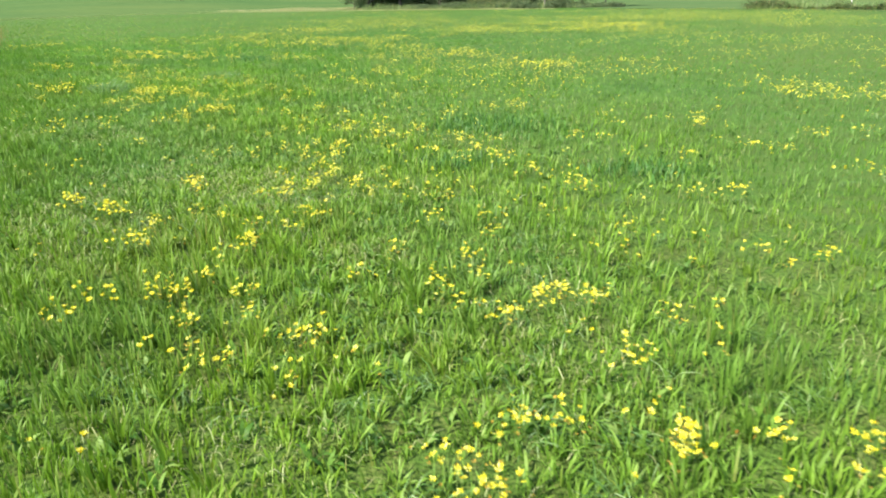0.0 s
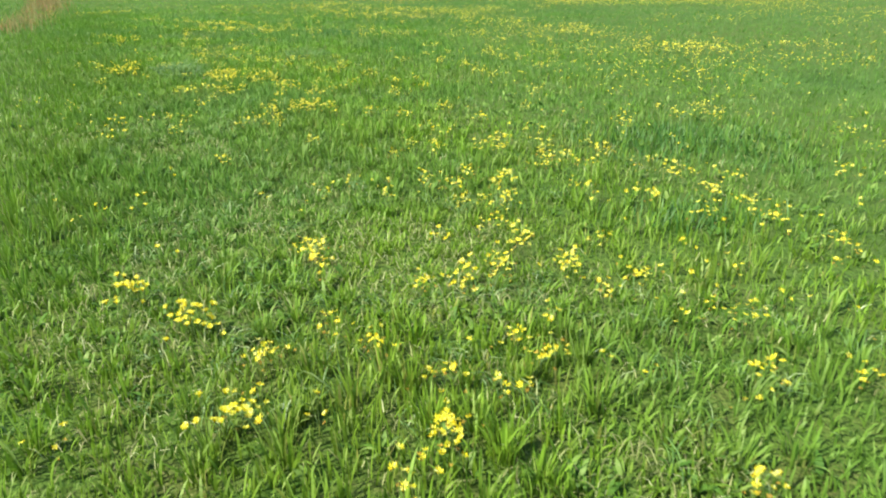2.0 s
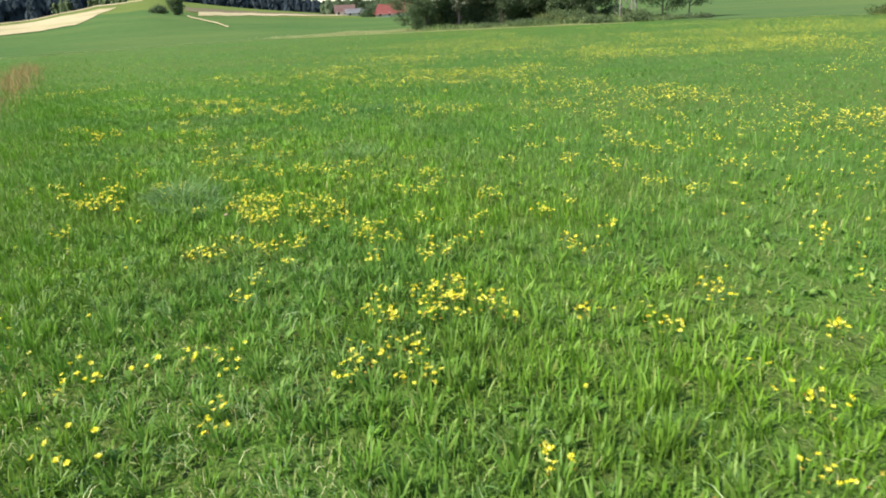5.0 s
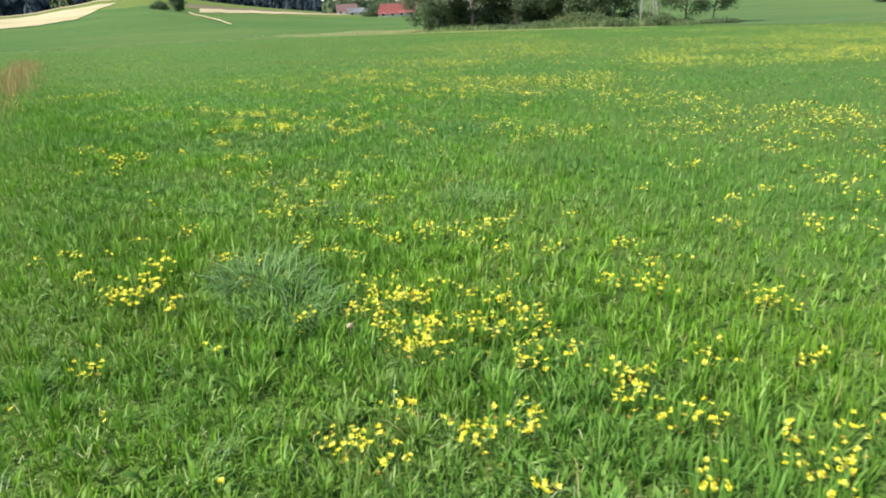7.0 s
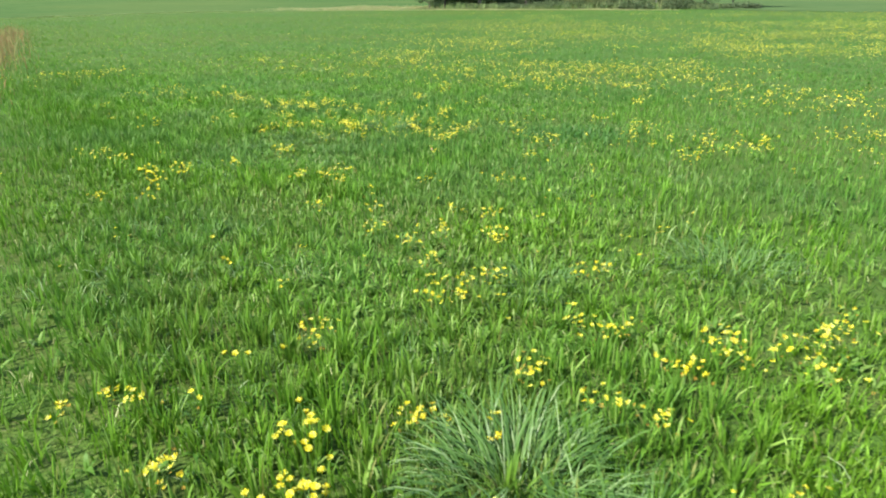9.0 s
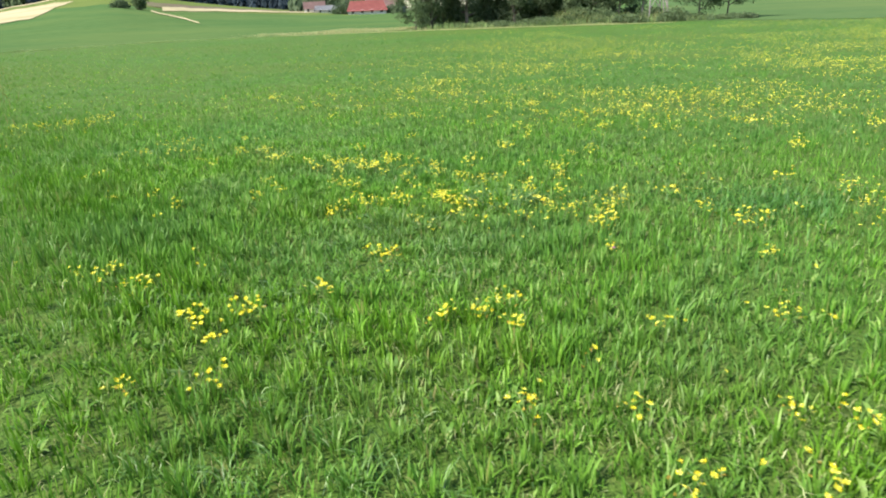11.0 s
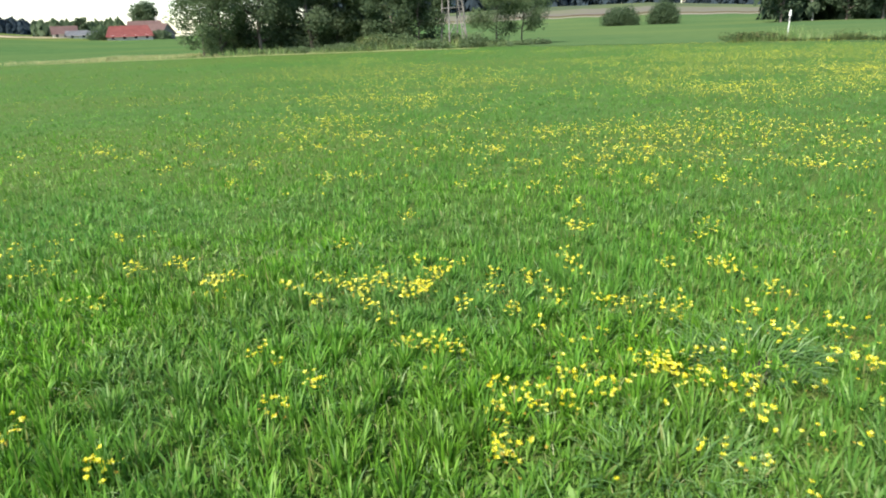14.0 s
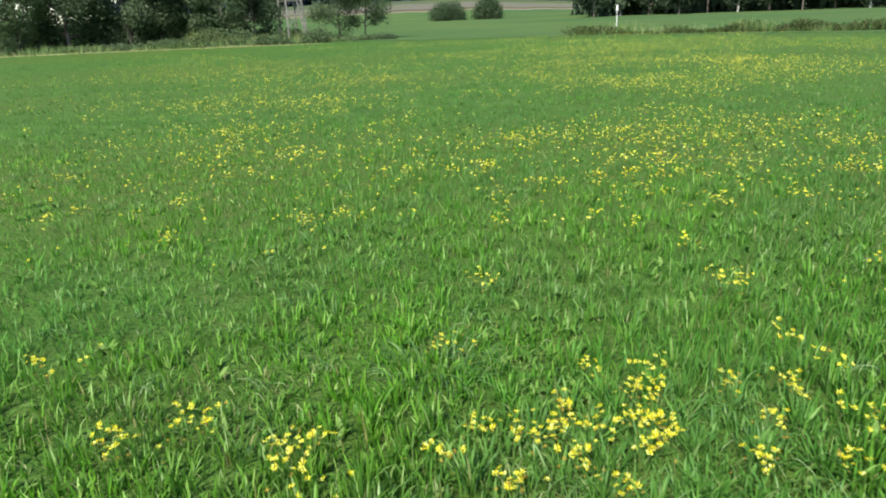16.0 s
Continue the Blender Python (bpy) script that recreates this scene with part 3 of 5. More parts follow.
# ---- raised hide, post and weeds ----
def raised_hide(x, y):
    """A hunter's raised hide: splayed legs, braces, ladder, boarded cabin and roof."""
    top = thing("raised_hide", pose(x, y, float(ground_z(x, y)), 0, 0, 8) @ Matrix.Diagonal((0.8, 0.85, 1.08, 1)), "weathered grey wooden raised hide on splayed legs", "hide")
    feet = [(-0.95, -0.95), (0.95, -0.95), (0.95, 0.95), (-0.95, 0.95)]
    head = [(-0.8, -0.7), (0.8, -0.7), (0.8, 0.7), (-0.8, 0.7)]
    for f, h in zip(feet, head):
        part("leg", beam((*f, -0.1), (*h, 3.4), 0.13, bevel=0.015), GREY_WOOD, top)
    for i in range(4):
        f, h, g, k = feet[i], head[i], feet[(i + 1) % 4], head[(i + 1) % 4]
        lo = [a * 0.75 + b * 0.25 for a, b in zip(f, h)]
        hi = [a * 0.2 + b * 0.8 for a, b in zip(g, k)]
        part("brace", beam((*lo, 0.85), (*hi, 2.75), 0.09, 0.05, 0.01), GREY_WOOD, top)
        a2 = [a * 0.2 + b * 0.8 for a, b in zip(f, h)]
        part("crossbar", beam((*a2, 2.78), (*hi, 2.78), 0.1, 0.06, 0.01), GREY_WOOD, top)
    part("platform", slab(1.9, 1.7, 0.1, pose(0, 0, 3.4), 0.01), GREY_WOOD, top)
    for s in (-1, 1):
        for i in range(9):
            part("board", slab(0.17, 0.03, 1.2 + 0.02 * (i % 3), pose(-0.72 + 0.18 * i, s * 0.76, 3.5), 0.004), GREY_WOOD, top)
            part("board", slab(0.03, 0.16, 1.2 + 0.02 * (i % 2), pose(s * 0.82, -0.68 + 0.17 * i, 3.5), 0.004), GREY_WOOD, top)
        for e in (-1, 1):
            part("corner_post", slab(0.1, 0.1, 2.0, pose(s * 0.76, e * 0.7, 3.5), 0.01), GREY_WOOD, top)
    part("roof", slab(2.3, 2.2, 0.08, pose(0, 0, 5.5, 6), 0.01), GREY_WOOD, top)
    for s in (-0.22, 0.22):
        part("ladder_rail", beam((s + 0.3, -2.2, -0.05), (s + 0.3, -0.86, 3.6), 0.07, bevel=0.01), GREY_WOOD, top)
    for i in range(9):
        w = (i + 0.7) / 9.6
        part("rung", beam((0.06, -2.2 + 1.34 * w, 3.6 * w), (0.54, -2.2 + 1.34 * w, 3.6 * w), 0.05), GREY_WOOD, top)


raised_hide(*at(-15.6, 58.5))

px, py = 30.0, 57.7
marker = thing("marker_post", pose(px, py, 0, 0, 6, 42), "white leaning marker post with a white head", "post")
part("post", slab(0.06, 0.06, 1.4, bevel=0.015), WHITE_PAINT, marker)
part("collar", slab(0.15, 0.13, 0.12, pose(0, 0, 1.08), 0.02), GREY_WOOD, marker)
part("head", slab(0.21, 0.17, 0.34, pose(0, 0, 1.32), 0.04), WHITE_PAINT, marker)
part("cap", slab(0.17, 0.15, 0.14, pose(0.03, 0, 1.66), 0.03), WHITE_PAINT, marker)


# ---- grass ----
def blades(p, length, width, lean, phi, seg, z0=None, droop=False):
    """Bent tapered blades, as vertices and triangles."""
    n = len(p)
    s = {3: [0, 0.42, 0.78, 1.0], 2: [0, 0.6, 1.0], 1: [0, 1.0]}[seg]
    half = {3: [0.35, 0.5, 0.36, 0], 2: [0.42, 0.45, 0], 1: [0.5, 0]}[seg]
    tw = phi + math.pi / 2 + rng.normal(0, 0.5, n)
    side = np.stack([np.cos(tw), np.sin(tw), np.zeros(n)], 1)
    way = np.stack([np.cos(phi), np.sin(phi)], 1)
    z0 = np.zeros(n) if z0 is None else z0
    cols = []
    for si, hi in zip(s, half):
        out = lean * length * si ** 1.9
        up = length * si * np.sqrt(np.clip(1 - (lean * si ** 0.9) ** 2, 0.02, 1))
        if droop:
            out, up = length * 0.72 * si ** 1.15, length * (1.15 * si - (0.55 + 0.5 * lean) * si * si)
        c = np.concatenate([p + way * out[:, None], (z0 + np.maximum(up, 0.004))[:, None]], 1)
        cols += [c - side * (width * hi)[:, None], c + side * (width * hi)[:, None]] if hi else [c]
    v = np.stack(cols, 1).reshape(-1, 3)
    k = np.arange(n)[:, None] * len(cols)
    faces = {3: [(0, 1, 3), (0, 3, 2), (2, 3, 5), (2, 5, 4), (4, 5, 6)], 2: [(0, 1, 3), (0, 3, 2), (2, 3, 4)], 1: [(0, 1, 2)]}[seg]
    return v, np.concatenate([k + np.array(f) for f in faces], 0)


def gather(pieces):
    verts, tris, base = [], [], 0
    for v, t in pieces:
        verts.append(v), tris.append(t + base)
        base += len(v)
    return np.concatenate(verts), np.concatenate(tris)


# the line of the camera's walk, along which the meadow is seen from close by
LINE_A, LINE_B = np.array((0.1, 0.4)), np.array((-9.9, 16.8))
LINE_LEN = float(np.linalg.norm(LINE_B - LINE_A))
AHEAD = (LINE_B - LINE_A) / LINE_LEN
RIGHT = np.array((AHEAD[1], -AHEAD[0]))


def off_line(p):
    """Distance of places from the line of the camera's walk."""
    d = p - LINE_A
    s = np.clip(d @ AHEAD, 0, LINE_LEN)
    return np.linalg.norm(d - s[:, None] * AHEAD, axis=1)


def strewn(n, near, far, power):
    """Places in the wedge that the camera sees from its walk, thinning out with distance."""
    s = np.where(rng.random(n) < 0.14, rng.uniform(0.84, 1.0, n), rng.uniform(-0.16, 1, n))
    w = np.radians(rng.uniform(-17, 66 + 36 * np.clip((s - 0.66) / 0.34, 0, 1)))
    k = 1 - power
    d = (near ** k + rng.random(n) * (far ** k - near ** k)) ** (1 / k)
    start = LINE_A + (s * LINE_LEN)[:, None] * AHEAD
    return start + (np.cos(w) * d)[:, None] * AHEAD + (np.sin(w) * d)[:, None] * RIGHT


def within_meadow(p):
    dx, dy = p[:, 0] - HUB[0], p[:, 1] - HUB[1]
    return np.hypot(dx, dy) < np.interp(np.degrees(np.arctan2(-dx, dy)), left, edge)


def thatch(p):
    """Where dead stalks show between thinner grass, 0 to 1."""
    return np.clip(soft_noise(p[:, 0], p[:, 1], 0.55, 61) * 2.2 + soft_noise(p[:, 0], p[:, 1], 2.5, 62) * 1.4 - 2.0, 0, 1)


def lay_thatch(n):
    """Short dead stalks lying flat or leaning between the grass."""
    p = strewn(n, 1.5, 24, 1.2)
    p = p[rng.random(len(p)) < (0.75 * thatch(p) + 0.12) * np.interp(p[:, 1], [6, 15], [1.0, 0.4])]
    n = len(p)
    return blades(p, rng.uniform(0.03, 0.09, n), rng.uniform(0.0022, 0.0052, n) * np.maximum(1, off_line(p) / 5) ** 0.6, rng.uniform(0.8, 0.99, n), rng.random(n) * 6.283, 2, rng.uniform(0.0, 0.03, n))


def lay_grass(n):
    p = np.concatenate([strewn(int(n * 0.80), 1.5, 58, 1.62), strewn(int(n * 0.42), 6, 58, 1.02)])
    p = p[within_meadow(p)]
    n = len(p)
    cell = np.where(off_line(p) < 5, 0.15, np.where(off_line(p) < 11, 0.21, 0.36))
    ix, iy = np.floor(p[:, 0] / cell), np.floor(p[:, 1] / cell)
    hub = np.stack([(ix + hash2(ix, iy, 3)) * cell, (iy + hash2(ix, iy, 4)) * cell], 1)
    vigour = hash2(ix, iy, 5)
    tuft = (rng.random(n) < 0.62) & (vigour > 0.35)
    out = rng.normal(0, 0.17, (n, 2)) * cell[:, None]
    p = np.where(tuft[:, None], hub + out, p)
    d = off_line(p)
    phi = np.where(tuft & (rng.random(n) < 0.75), np.arctan2(out[:, 1], out[:, 0]), rng.random(n) * 6.283)
    lush = soft_noise(p[:, 0], p[:, 1], 1.3, 11) * 0.55 + soft_noise(p[:, 0], p[:, 1], 0.45, 12) * 0.45
    # longer, more upright growth on the left of the path
    lush = np.clip(lush + 0.20 * np.clip((0.9 - p[:, 0] * 0.854 - p[:, 1] * 0.521) / 1.3, 0, 1), 0, 1)
    bare = thatch(p)
    length = (0.058 + 0.092 * lush) * (1 - 0.25 * bare) * rng.uniform(0.5, 1.25, n) * np.where(tuft, 0.72 + 0.62 * vigour, 0.78)
    grow = np.maximum(1, d / 4.5)
    width = rng.uniform(0.0040, 0.0112, n) * grow ** 0.45
    length *= np.clip(5 / np.maximum(d, 5), 0.4, 1) ** 0.5
    lean = np.clip(rng.beta(2.0, 2.5, n) * 0.92 + 0.42 * (0.5 - lush) + 0.12 * np.clip((d - 5) / 8, 0, 1), 0.08, 0.97)
    z0 = np.full(n, -0.004)
    sets = []
    for seg, lo, hi in ((3, 0, 2.5), (2, 2.5, 5.0), (1, 5.0, 999)):
        k = (d >= lo) & (d < hi)
        sets.append(blades(p[k], length[k], width[k], lean[k], phi[k], seg, z0[k]))
    return gather(sets)


def lay_side_grass(n):
    """Plainer grass over the rest of the meadow round the camera's walk."""
    p = LINE_A + rng.uniform(-9, LINE_LEN + 9, n)[:, None] * AHEAD + rng.uniform(-16, 14, n)[:, None] * RIGHT
    return blades(p, rng.uniform(0.05, 0.12, n), rng.uniform(0.006, 0.012, n), rng.uniform(0.1, 0.65, n), rng.random(n) * 6.283, 1)


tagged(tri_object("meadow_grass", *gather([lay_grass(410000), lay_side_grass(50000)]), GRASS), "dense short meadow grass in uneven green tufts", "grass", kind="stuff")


tagged(tri_object("dead_grass_thatch", *lay_thatch(150000), STRAW), "short dead straw-coloured stalks between the grass", "dry grass", kind="stuff")


def lay_rosettes(n):
    """Broad low leaves of hawkbit, plantain and dandelion."""
    c = strewn(n, 1.5, 14, 1.5)
    c = c[soft_noise(c[:, 0], c[:, 1], 0.6, 21) > 0.4]
    k = rng.integers(4, 8, len(c))
    p = np.repeat(c, k, axis=0)
    phi = rng.random(len(p)) * 6.283
    p = p + np.stack([np.cos(phi), np.sin(phi)], 1) * 0.008
    length = rng.uniform(0.04, 0.085, len(p))
    return blades(p, length, length * rng.uniform(0.20, 0.34, len(p)), rng.uniform(0.6, 0.95, len(p)), phi, 3)


tagged(tri_object("broad_leaf_rosettes", *lay_rosettes(5000), BROAD), "low broad-leaved rosettes between the grass", "weed", kind="stuff")


def tuft(x, y, wide, tall, n, label):
    """A tussock of long fine blue-green blades bending outwards."""
    a, r = rng.random(n) * 6.283, wide * np.sqrt(rng.random(n))
    p = np.stack([x + np.cos(a) * r, y + np.sin(a) * r], 1)
    length = tall * rng.uniform(0.6, 1.3, n)
    ob = tri_object("grass_tussock", *blades(p, length * 1.35, rng.uniform(0.003, 0.0075, n), rng.random(n), a + rng.normal(0, 0.45, n), 3, droop=True), BLUE_GRASS)
    tagged(ob, label, "grass", kind="stuff")


def lay_matted(n):
    """Long fine grass fallen over in swirls, in patches of the meadow."""
    c = strewn(n, 1.5, 10, 1.45)
    c = c[soft_noise(c[:, 0], c[:, 1], 0.9, 71) * 0.6 + soft_noise(c[:, 0], c[:, 1], 0.35, 72) * 0.4 > 0.5]
    way = soft_noise(c[:, 0], c[:, 1], 0.5, 73) * 14
    p = np.repeat(c, 11, axis=0) + rng.normal(0, 0.03, (len(c) * 11, 2))
    m = len(p)
    return blades(p, rng.uniform(0.09, 0.19, m), rng.uniform(0.0028, 0.0062, m), rng.uniform(0.3, 0.9, m), np.repeat(way, 11) + rng.normal(0, 1.1, m), 3, droop=True)


tagged(tri_object("matted_grass", *lay_matted(1900), BLUE_GRASS), "long fine grey-green grass fallen over in swirls", "grass", kind="stuff")


def lay_lush(x, y, wide, n):
    """A patch of denser, darker grass that thins out towards its edge."""
    p = np.array((x, y)) + rng.normal(0, 0.55, (n, 2)) * (wide * 1.3, wide)
    return blades(p, rng.uniform(0.07, 0.14, n), rng.uniform(0.005, 0.010, n), rng.uniform(0.3, 0.95, n), rng.random(n) * 6.283, 2)


for x, y, wide, n in [(0.25, 7.85, 0.6, 1500), (0.0, 6.0, 0.25, 260), (1.55, 5.7, 0.35, 420), (-4.95, 16.6, 0.5, 900)]:
    tagged(tri_object("lush_grass", *lay_lush(x, y, wide, n), LUSH), "patch of lush dark blue-green grass", "grass", kind="stuff")

TUSSOCK = "tussock of long fine blue-green grass"
for x, y, wide, tall, n in [(-5.72, 11.1, 0.24, 0.21, 520), (-5.45, 10.75, 0.26, 0.17, 420), (-4.5, 12.9, 0.3, 0.17, 240), (-5.6, 12.65, 0.22, 0.13, 170),
                            (-7.0, 16.85, 0.24, 0.18, 420), (-7.8, 16.3, 0.25, 0.15, 200), (-8.6, 19.0, 0.2, 0.15, 150)]:
    tuft(x, y, wide, tall, n, TUSSOCK)


def shade_hump(x, y, wide):
    """A small dark hump, added in place of the shade in a grassy hollow."""
    bm = bmesh.new()
    bmesh.ops.create_icosphere(bm, subdivisions=3, radius=wide)
    for v in bm.verts:
        v.co *= 1 + 0.35 * (noise.noise(v.co * 14) + 0.5 * noise.noise(v.co * 40))
        v.co.z = max(v.co.z, -0.02) * 0.28
        v.co.x *= 1.5
    ob = part("dark_hump", bm, HOLLOW_SHADE)
    ob.matrix_basis = pose(x, y, 0.0, 0, 0, 30)
    tagged(ob, "small dark hump standing in for shade among the grass", "soil")


shade_hump(-6.95, 16.78, 0.11)


def stalks(name, way, wide, n, tall, width, mat, label, seg=2):
    """Tall stalks strewn along a line of places."""
    way = np.array(way, float)
    seglen = np.hypot(*np.diff(way, axis=0).T)
    s = rng.random(n) * seglen.sum()
    at_s = np.concatenate([[0], np.cumsum(seglen)])
    p = np.stack([np.interp(s, at_s, way[:, 0]), np.interp(s, at_s, way[:, 1])], 1)
    p += rng.normal(0, wide / 2, (n, 2))
    thick = 0.4 + 0.9 * soft_noise(p[:, 0], p[:, 1], 2.2, 31)
    return tagged(tri_object(name, *blades(p, tall * rng.uniform(0.5, 1.2, n) * thick, rng.uniform(0.6, 1.4, n) * width, rng.uniform(0.1, 0.7, n), rng.random(n) * 6.283, seg, ground_z(p[:, 0], p[:, 1]) - 0.01), mat), label, "grass", kind="stuff")


stalks("dry_grass_strip", [at(14.5, 62), at(9, 59.5), at(0, 56), at(-9, 53.5), at(-17, 51)], 0.9, 7000, 0.12, 0.04, DRY, "pale dry grass strip along the field edge")
stalks("rough_edge_grass", [at(15, 67), at(9, 66), at(3, 64)], 4.0, 6000, 0.3, 0.035, DRY, "sparse straw-coloured rough grass beyond the field edge")
stalks("reddish_grass_strip", [(-12.5, 16.5), (-17.5, 24.5), (-27, 38.5)], 0.7, 2600, 0.42, 0.009, RED_DRY, "reddish-brown dry seed stalks in the meadow")
def weed_bank(name, way, wide, clumps, tall, leaf, per, mat, label):
    """A low uneven bank of leafy weeds along a line."""
    way = np.array(way, float)
    s = np.sort(rng.random(clumps)) * (len(way) - 1)
    k = np.arange(len(way))
    p = np.stack([np.interp(s, k, way[:, 0]), np.interp(s, k, way[:, 1])], 1) + rng.normal(0, wide / 2, (clumps, 2))
    h = tall * np.clip(soft_noise(p[:, 0], p[:, 1], 1.7, 51) * 1.5 - 0.15, 0.12, 1.2)
    v, t = leaf_cloud(np.concatenate([p, (ground_z(p[:, 0], p[:, 1]) + h * 0.5)[:, None]], 1), 0.12 + h * 0.5, np.full(clumps, per), leaf)
    v[:, 2] = np.maximum(v[:, 2], ground_z(v[:, 0], v[:, 1]) + 0.01)
    return tagged(tri_object(name, v, t, mat), label, "weeds", kind="stuff")


weed_bank("ditch_weeds", [at(-36.5, 46.5), at(-41, 45.5), at(-46, 44), at(-50, 43.2), at(-54, 42), at(-58.5, 41)], 0.8, 400, 0.58, 0.06, 45, WEEDS, "dark unmown weeds along a ditch")
stalks("ditch_stalks", [at(-37, 46.3), at(-46, 44.5), at(-59, 41)], 0.9, 2500, 0.75, 0.022, PALE_GRASS, "tall loose stalks among the ditch weeds")
weed_bank("grove_weeds", [at(1, 60), at(-9, 57.5), at(-22, 54.5)], 1.6, 420, 0.6, 0.07, 50, LEAF_PALE, "tall pale green weeds at the grove's foot")
weed_bank("tall_weeds", [at(-8.5, 58), at(-13, 57), at(-18, 55.5)], 1.5, 150, 1.1, 0.06, 80, PALE_WEEDS, "tall pale yellow-green weeds beside the raised hide")
stalks("grove_stalks", [at(3, 59), at(-9, 56.5), at(-20, 54)], 1.4, 1500, 0.6, 0.03, PALE_GRASS, "tall straw-coloured stalks at the grove's foot")
stalks("field_edge_grass", [at(14, 62.5), at(25, 64), at(34, 60), at(45, 57)], 1.8, 4500, 0.12, 0.05, PALE_GRASS, "low pale ragged grass on the field boundary")


# ---- yellow flowers ----
# patches of heads: place, radius and number, in rows from the start of the walk to its end
PATCHES_ROW_A = [
    (1.28, 1.97, 0.03, 4), (1.34, 2.08, 0.03, 4), (1.06, 2.13, 0.03, 4), (0.76, 2.08, 0.05, 6),
    (0.73, 2.12, 0.08, 12), (0.22, 1.90, 0.04, 5), (0.12, 1.87, 0.04, 6), (0.08, 2.01, 0.03, 5),
    (0.41, 2.22, 0.04, 5), (0.25, 2.21, 0.04, 6), (0.75, 2.61, 0.06, 6), (0.97, 3.02, 0.06, 4),
    (1.74, 3.65, 0.18, 12), (0.65, 3.12, 0.06, 12), (0.30, 2.94, 0.04, 9), (0.43, 3.09, 0.03, 4),
    (0.51, 3.17, 0.08, 18), (0.10, 3.06, 0.03, 4), (-0.51, 2.78, 0.04, 6), (-0.64, 2.77, 0.04, 7),
    (-0.94, 2.60, 0.08, 9), (-0.03, 3.16, 0.03, 4), (0.14, 3.42, 0.03, 4), (-0.01, 3.43, 0.04, 4),
]
PATCHES_ROW_B = [
    (1.05, 4.09, 0.06, 6), (-0.87, 2.94, 0.03, 5), (2.98, 5.30, 0.13, 9), (0.17, 3.62, 0.04, 4),
    (-1.13, 2.89, 0.03, 5), (-0.45, 3.40, 0.04, 4), (1.96, 4.87, 0.09, 6), (1.71, 4.80, 0.09, 5),
    (-0.99, 3.23, 0.06, 6), (0.24, 4.04, 0.06, 4), (-1.36, 3.11, 0.04, 4), (-0.30, 3.77, 0.03, 4),
    (-1.69, 2.95, 0.05, 5), (-1.25, 3.23, 0.06, 10), (-1.20, 3.37, 0.04, 4), (-1.37, 3.30, 0.06, 7),
    (-1.64, 3.15, 0.05, 5), (0.26, 4.35, 0.07, 5), (-0.05, 4.30, 0.06, 6), (0.93, 4.98, 0.06, 4),
    (3.79, 6.75, 0.13, 6), (-1.21, 3.71, 0.03, 4), (2.73, 6.18, 0.21, 17), (-1.15, 3.86, 0.04, 6),
]
PATCHES_ROW_C = [
    (3.31, 6.64, 0.16, 9), (0.79, 5.12, 0.13, 9), (-1.17, 3.95, 0.04, 7), (-0.93, 4.11, 0.04, 4),
    (1.86, 5.88, 0.10, 6), (-0.10, 4.68, 0.08, 8), (-0.80, 4.37, 0.04, 6), (-1.20, 4.21, 0.03, 4),
    (-1.79, 3.91, 0.06, 12), (-0.93, 4.49, 0.04, 5), (0.50, 5.54, 0.10, 6), (-0.39, 5.02, 0.03, 5),
    (-0.62, 4.90, 0.03, 5), (-1.47, 4.40, 0.05, 6), (-1.84, 4.24, 0.05, 8), (0.35, 5.68, 0.10, 6),
    (-1.69, 4.46, 0.04, 5), (-0.75, 5.10, 0.04, 7), (-1.23, 4.90, 0.03, 4), (-0.74, 5.20, 0.03, 4),
    (-1.05, 5.04, 0.03, 5), (-1.21, 4.99, 0.03, 6), (-1.36, 4.90, 0.03, 5), (-0.53, 5.45, 0.04, 5),
]
PATCHES_ROW_D = [
    (0.34, 5.98, 0.12, 10), (4.89, 8.80, 0.31, 20), (-1.07, 5.19, 0.04, 7), (-2.23, 4.51, 0.07, 11),
    (0.03, 5.91, 0.06, 6), (1.31, 6.70, 0.14, 5), (-0.95, 5.34, 0.05, 10), (2.33, 7.44, 0.30, 25),
    (1.12, 6.79, 0.15, 5), (-0.98, 5.56, 0.03, 4), (-1.90, 5.02, 0.05, 8), (-1.37, 5.38, 0.04, 4),
    (0.12, 6.31, 0.07, 10), (-2.63, 4.65, 0.09, 10), (-1.13, 5.60, 0.04, 5), (1.68, 7.32, 0.16, 5),
    (-0.23, 6.19, 0.08, 8), (-1.96, 5.21, 0.07, 16), (0.35, 6.63, 0.12, 6), (-1.05, 5.94, 0.03, 4),
    (0.01, 6.63, 0.08, 7), (-0.59, 6.29, 0.06, 5), (-1.19, 5.95, 0.03, 4), (4.65, 9.58, 0.44, 34),
]
PATCHES_ROW_E = [
    (-1.31, 5.97, 0.04, 7), (-1.05, 6.13, 0.04, 6), (-0.10, 6.84, 0.13, 10), (1.54, 7.95, 0.15, 5),
    (-1.15, 6.33, 0.05, 5), (-1.09, 6.44, 0.06, 8), (-1.79, 6.04, 0.03, 4), (-0.55, 6.82, 0.09, 5),
    (-1.38, 6.33, 0.04, 4), (-0.78, 6.82, 0.05, 5), (-1.57, 6.34, 0.04, 4), (-1.34, 6.55, 0.03, 4),
    (-0.39, 7.17, 0.08, 9), (-0.74, 7.00, 0.08, 9), (4.32, 10.21, 0.57, 50), (-0.84, 7.28, 0.06, 5),
    (-1.16, 7.24, 0.07, 6), (-1.34, 7.20, 0.06, 6), (0.76, 8.52, 0.13, 11), (-1.91, 6.91, 0.05, 4),
    (-1.07, 7.44, 0.13, 14), (-1.63, 7.13, 0.07, 6), (0.35, 8.43, 0.07, 4), (-0.16, 8.15, 0.11, 9),
]
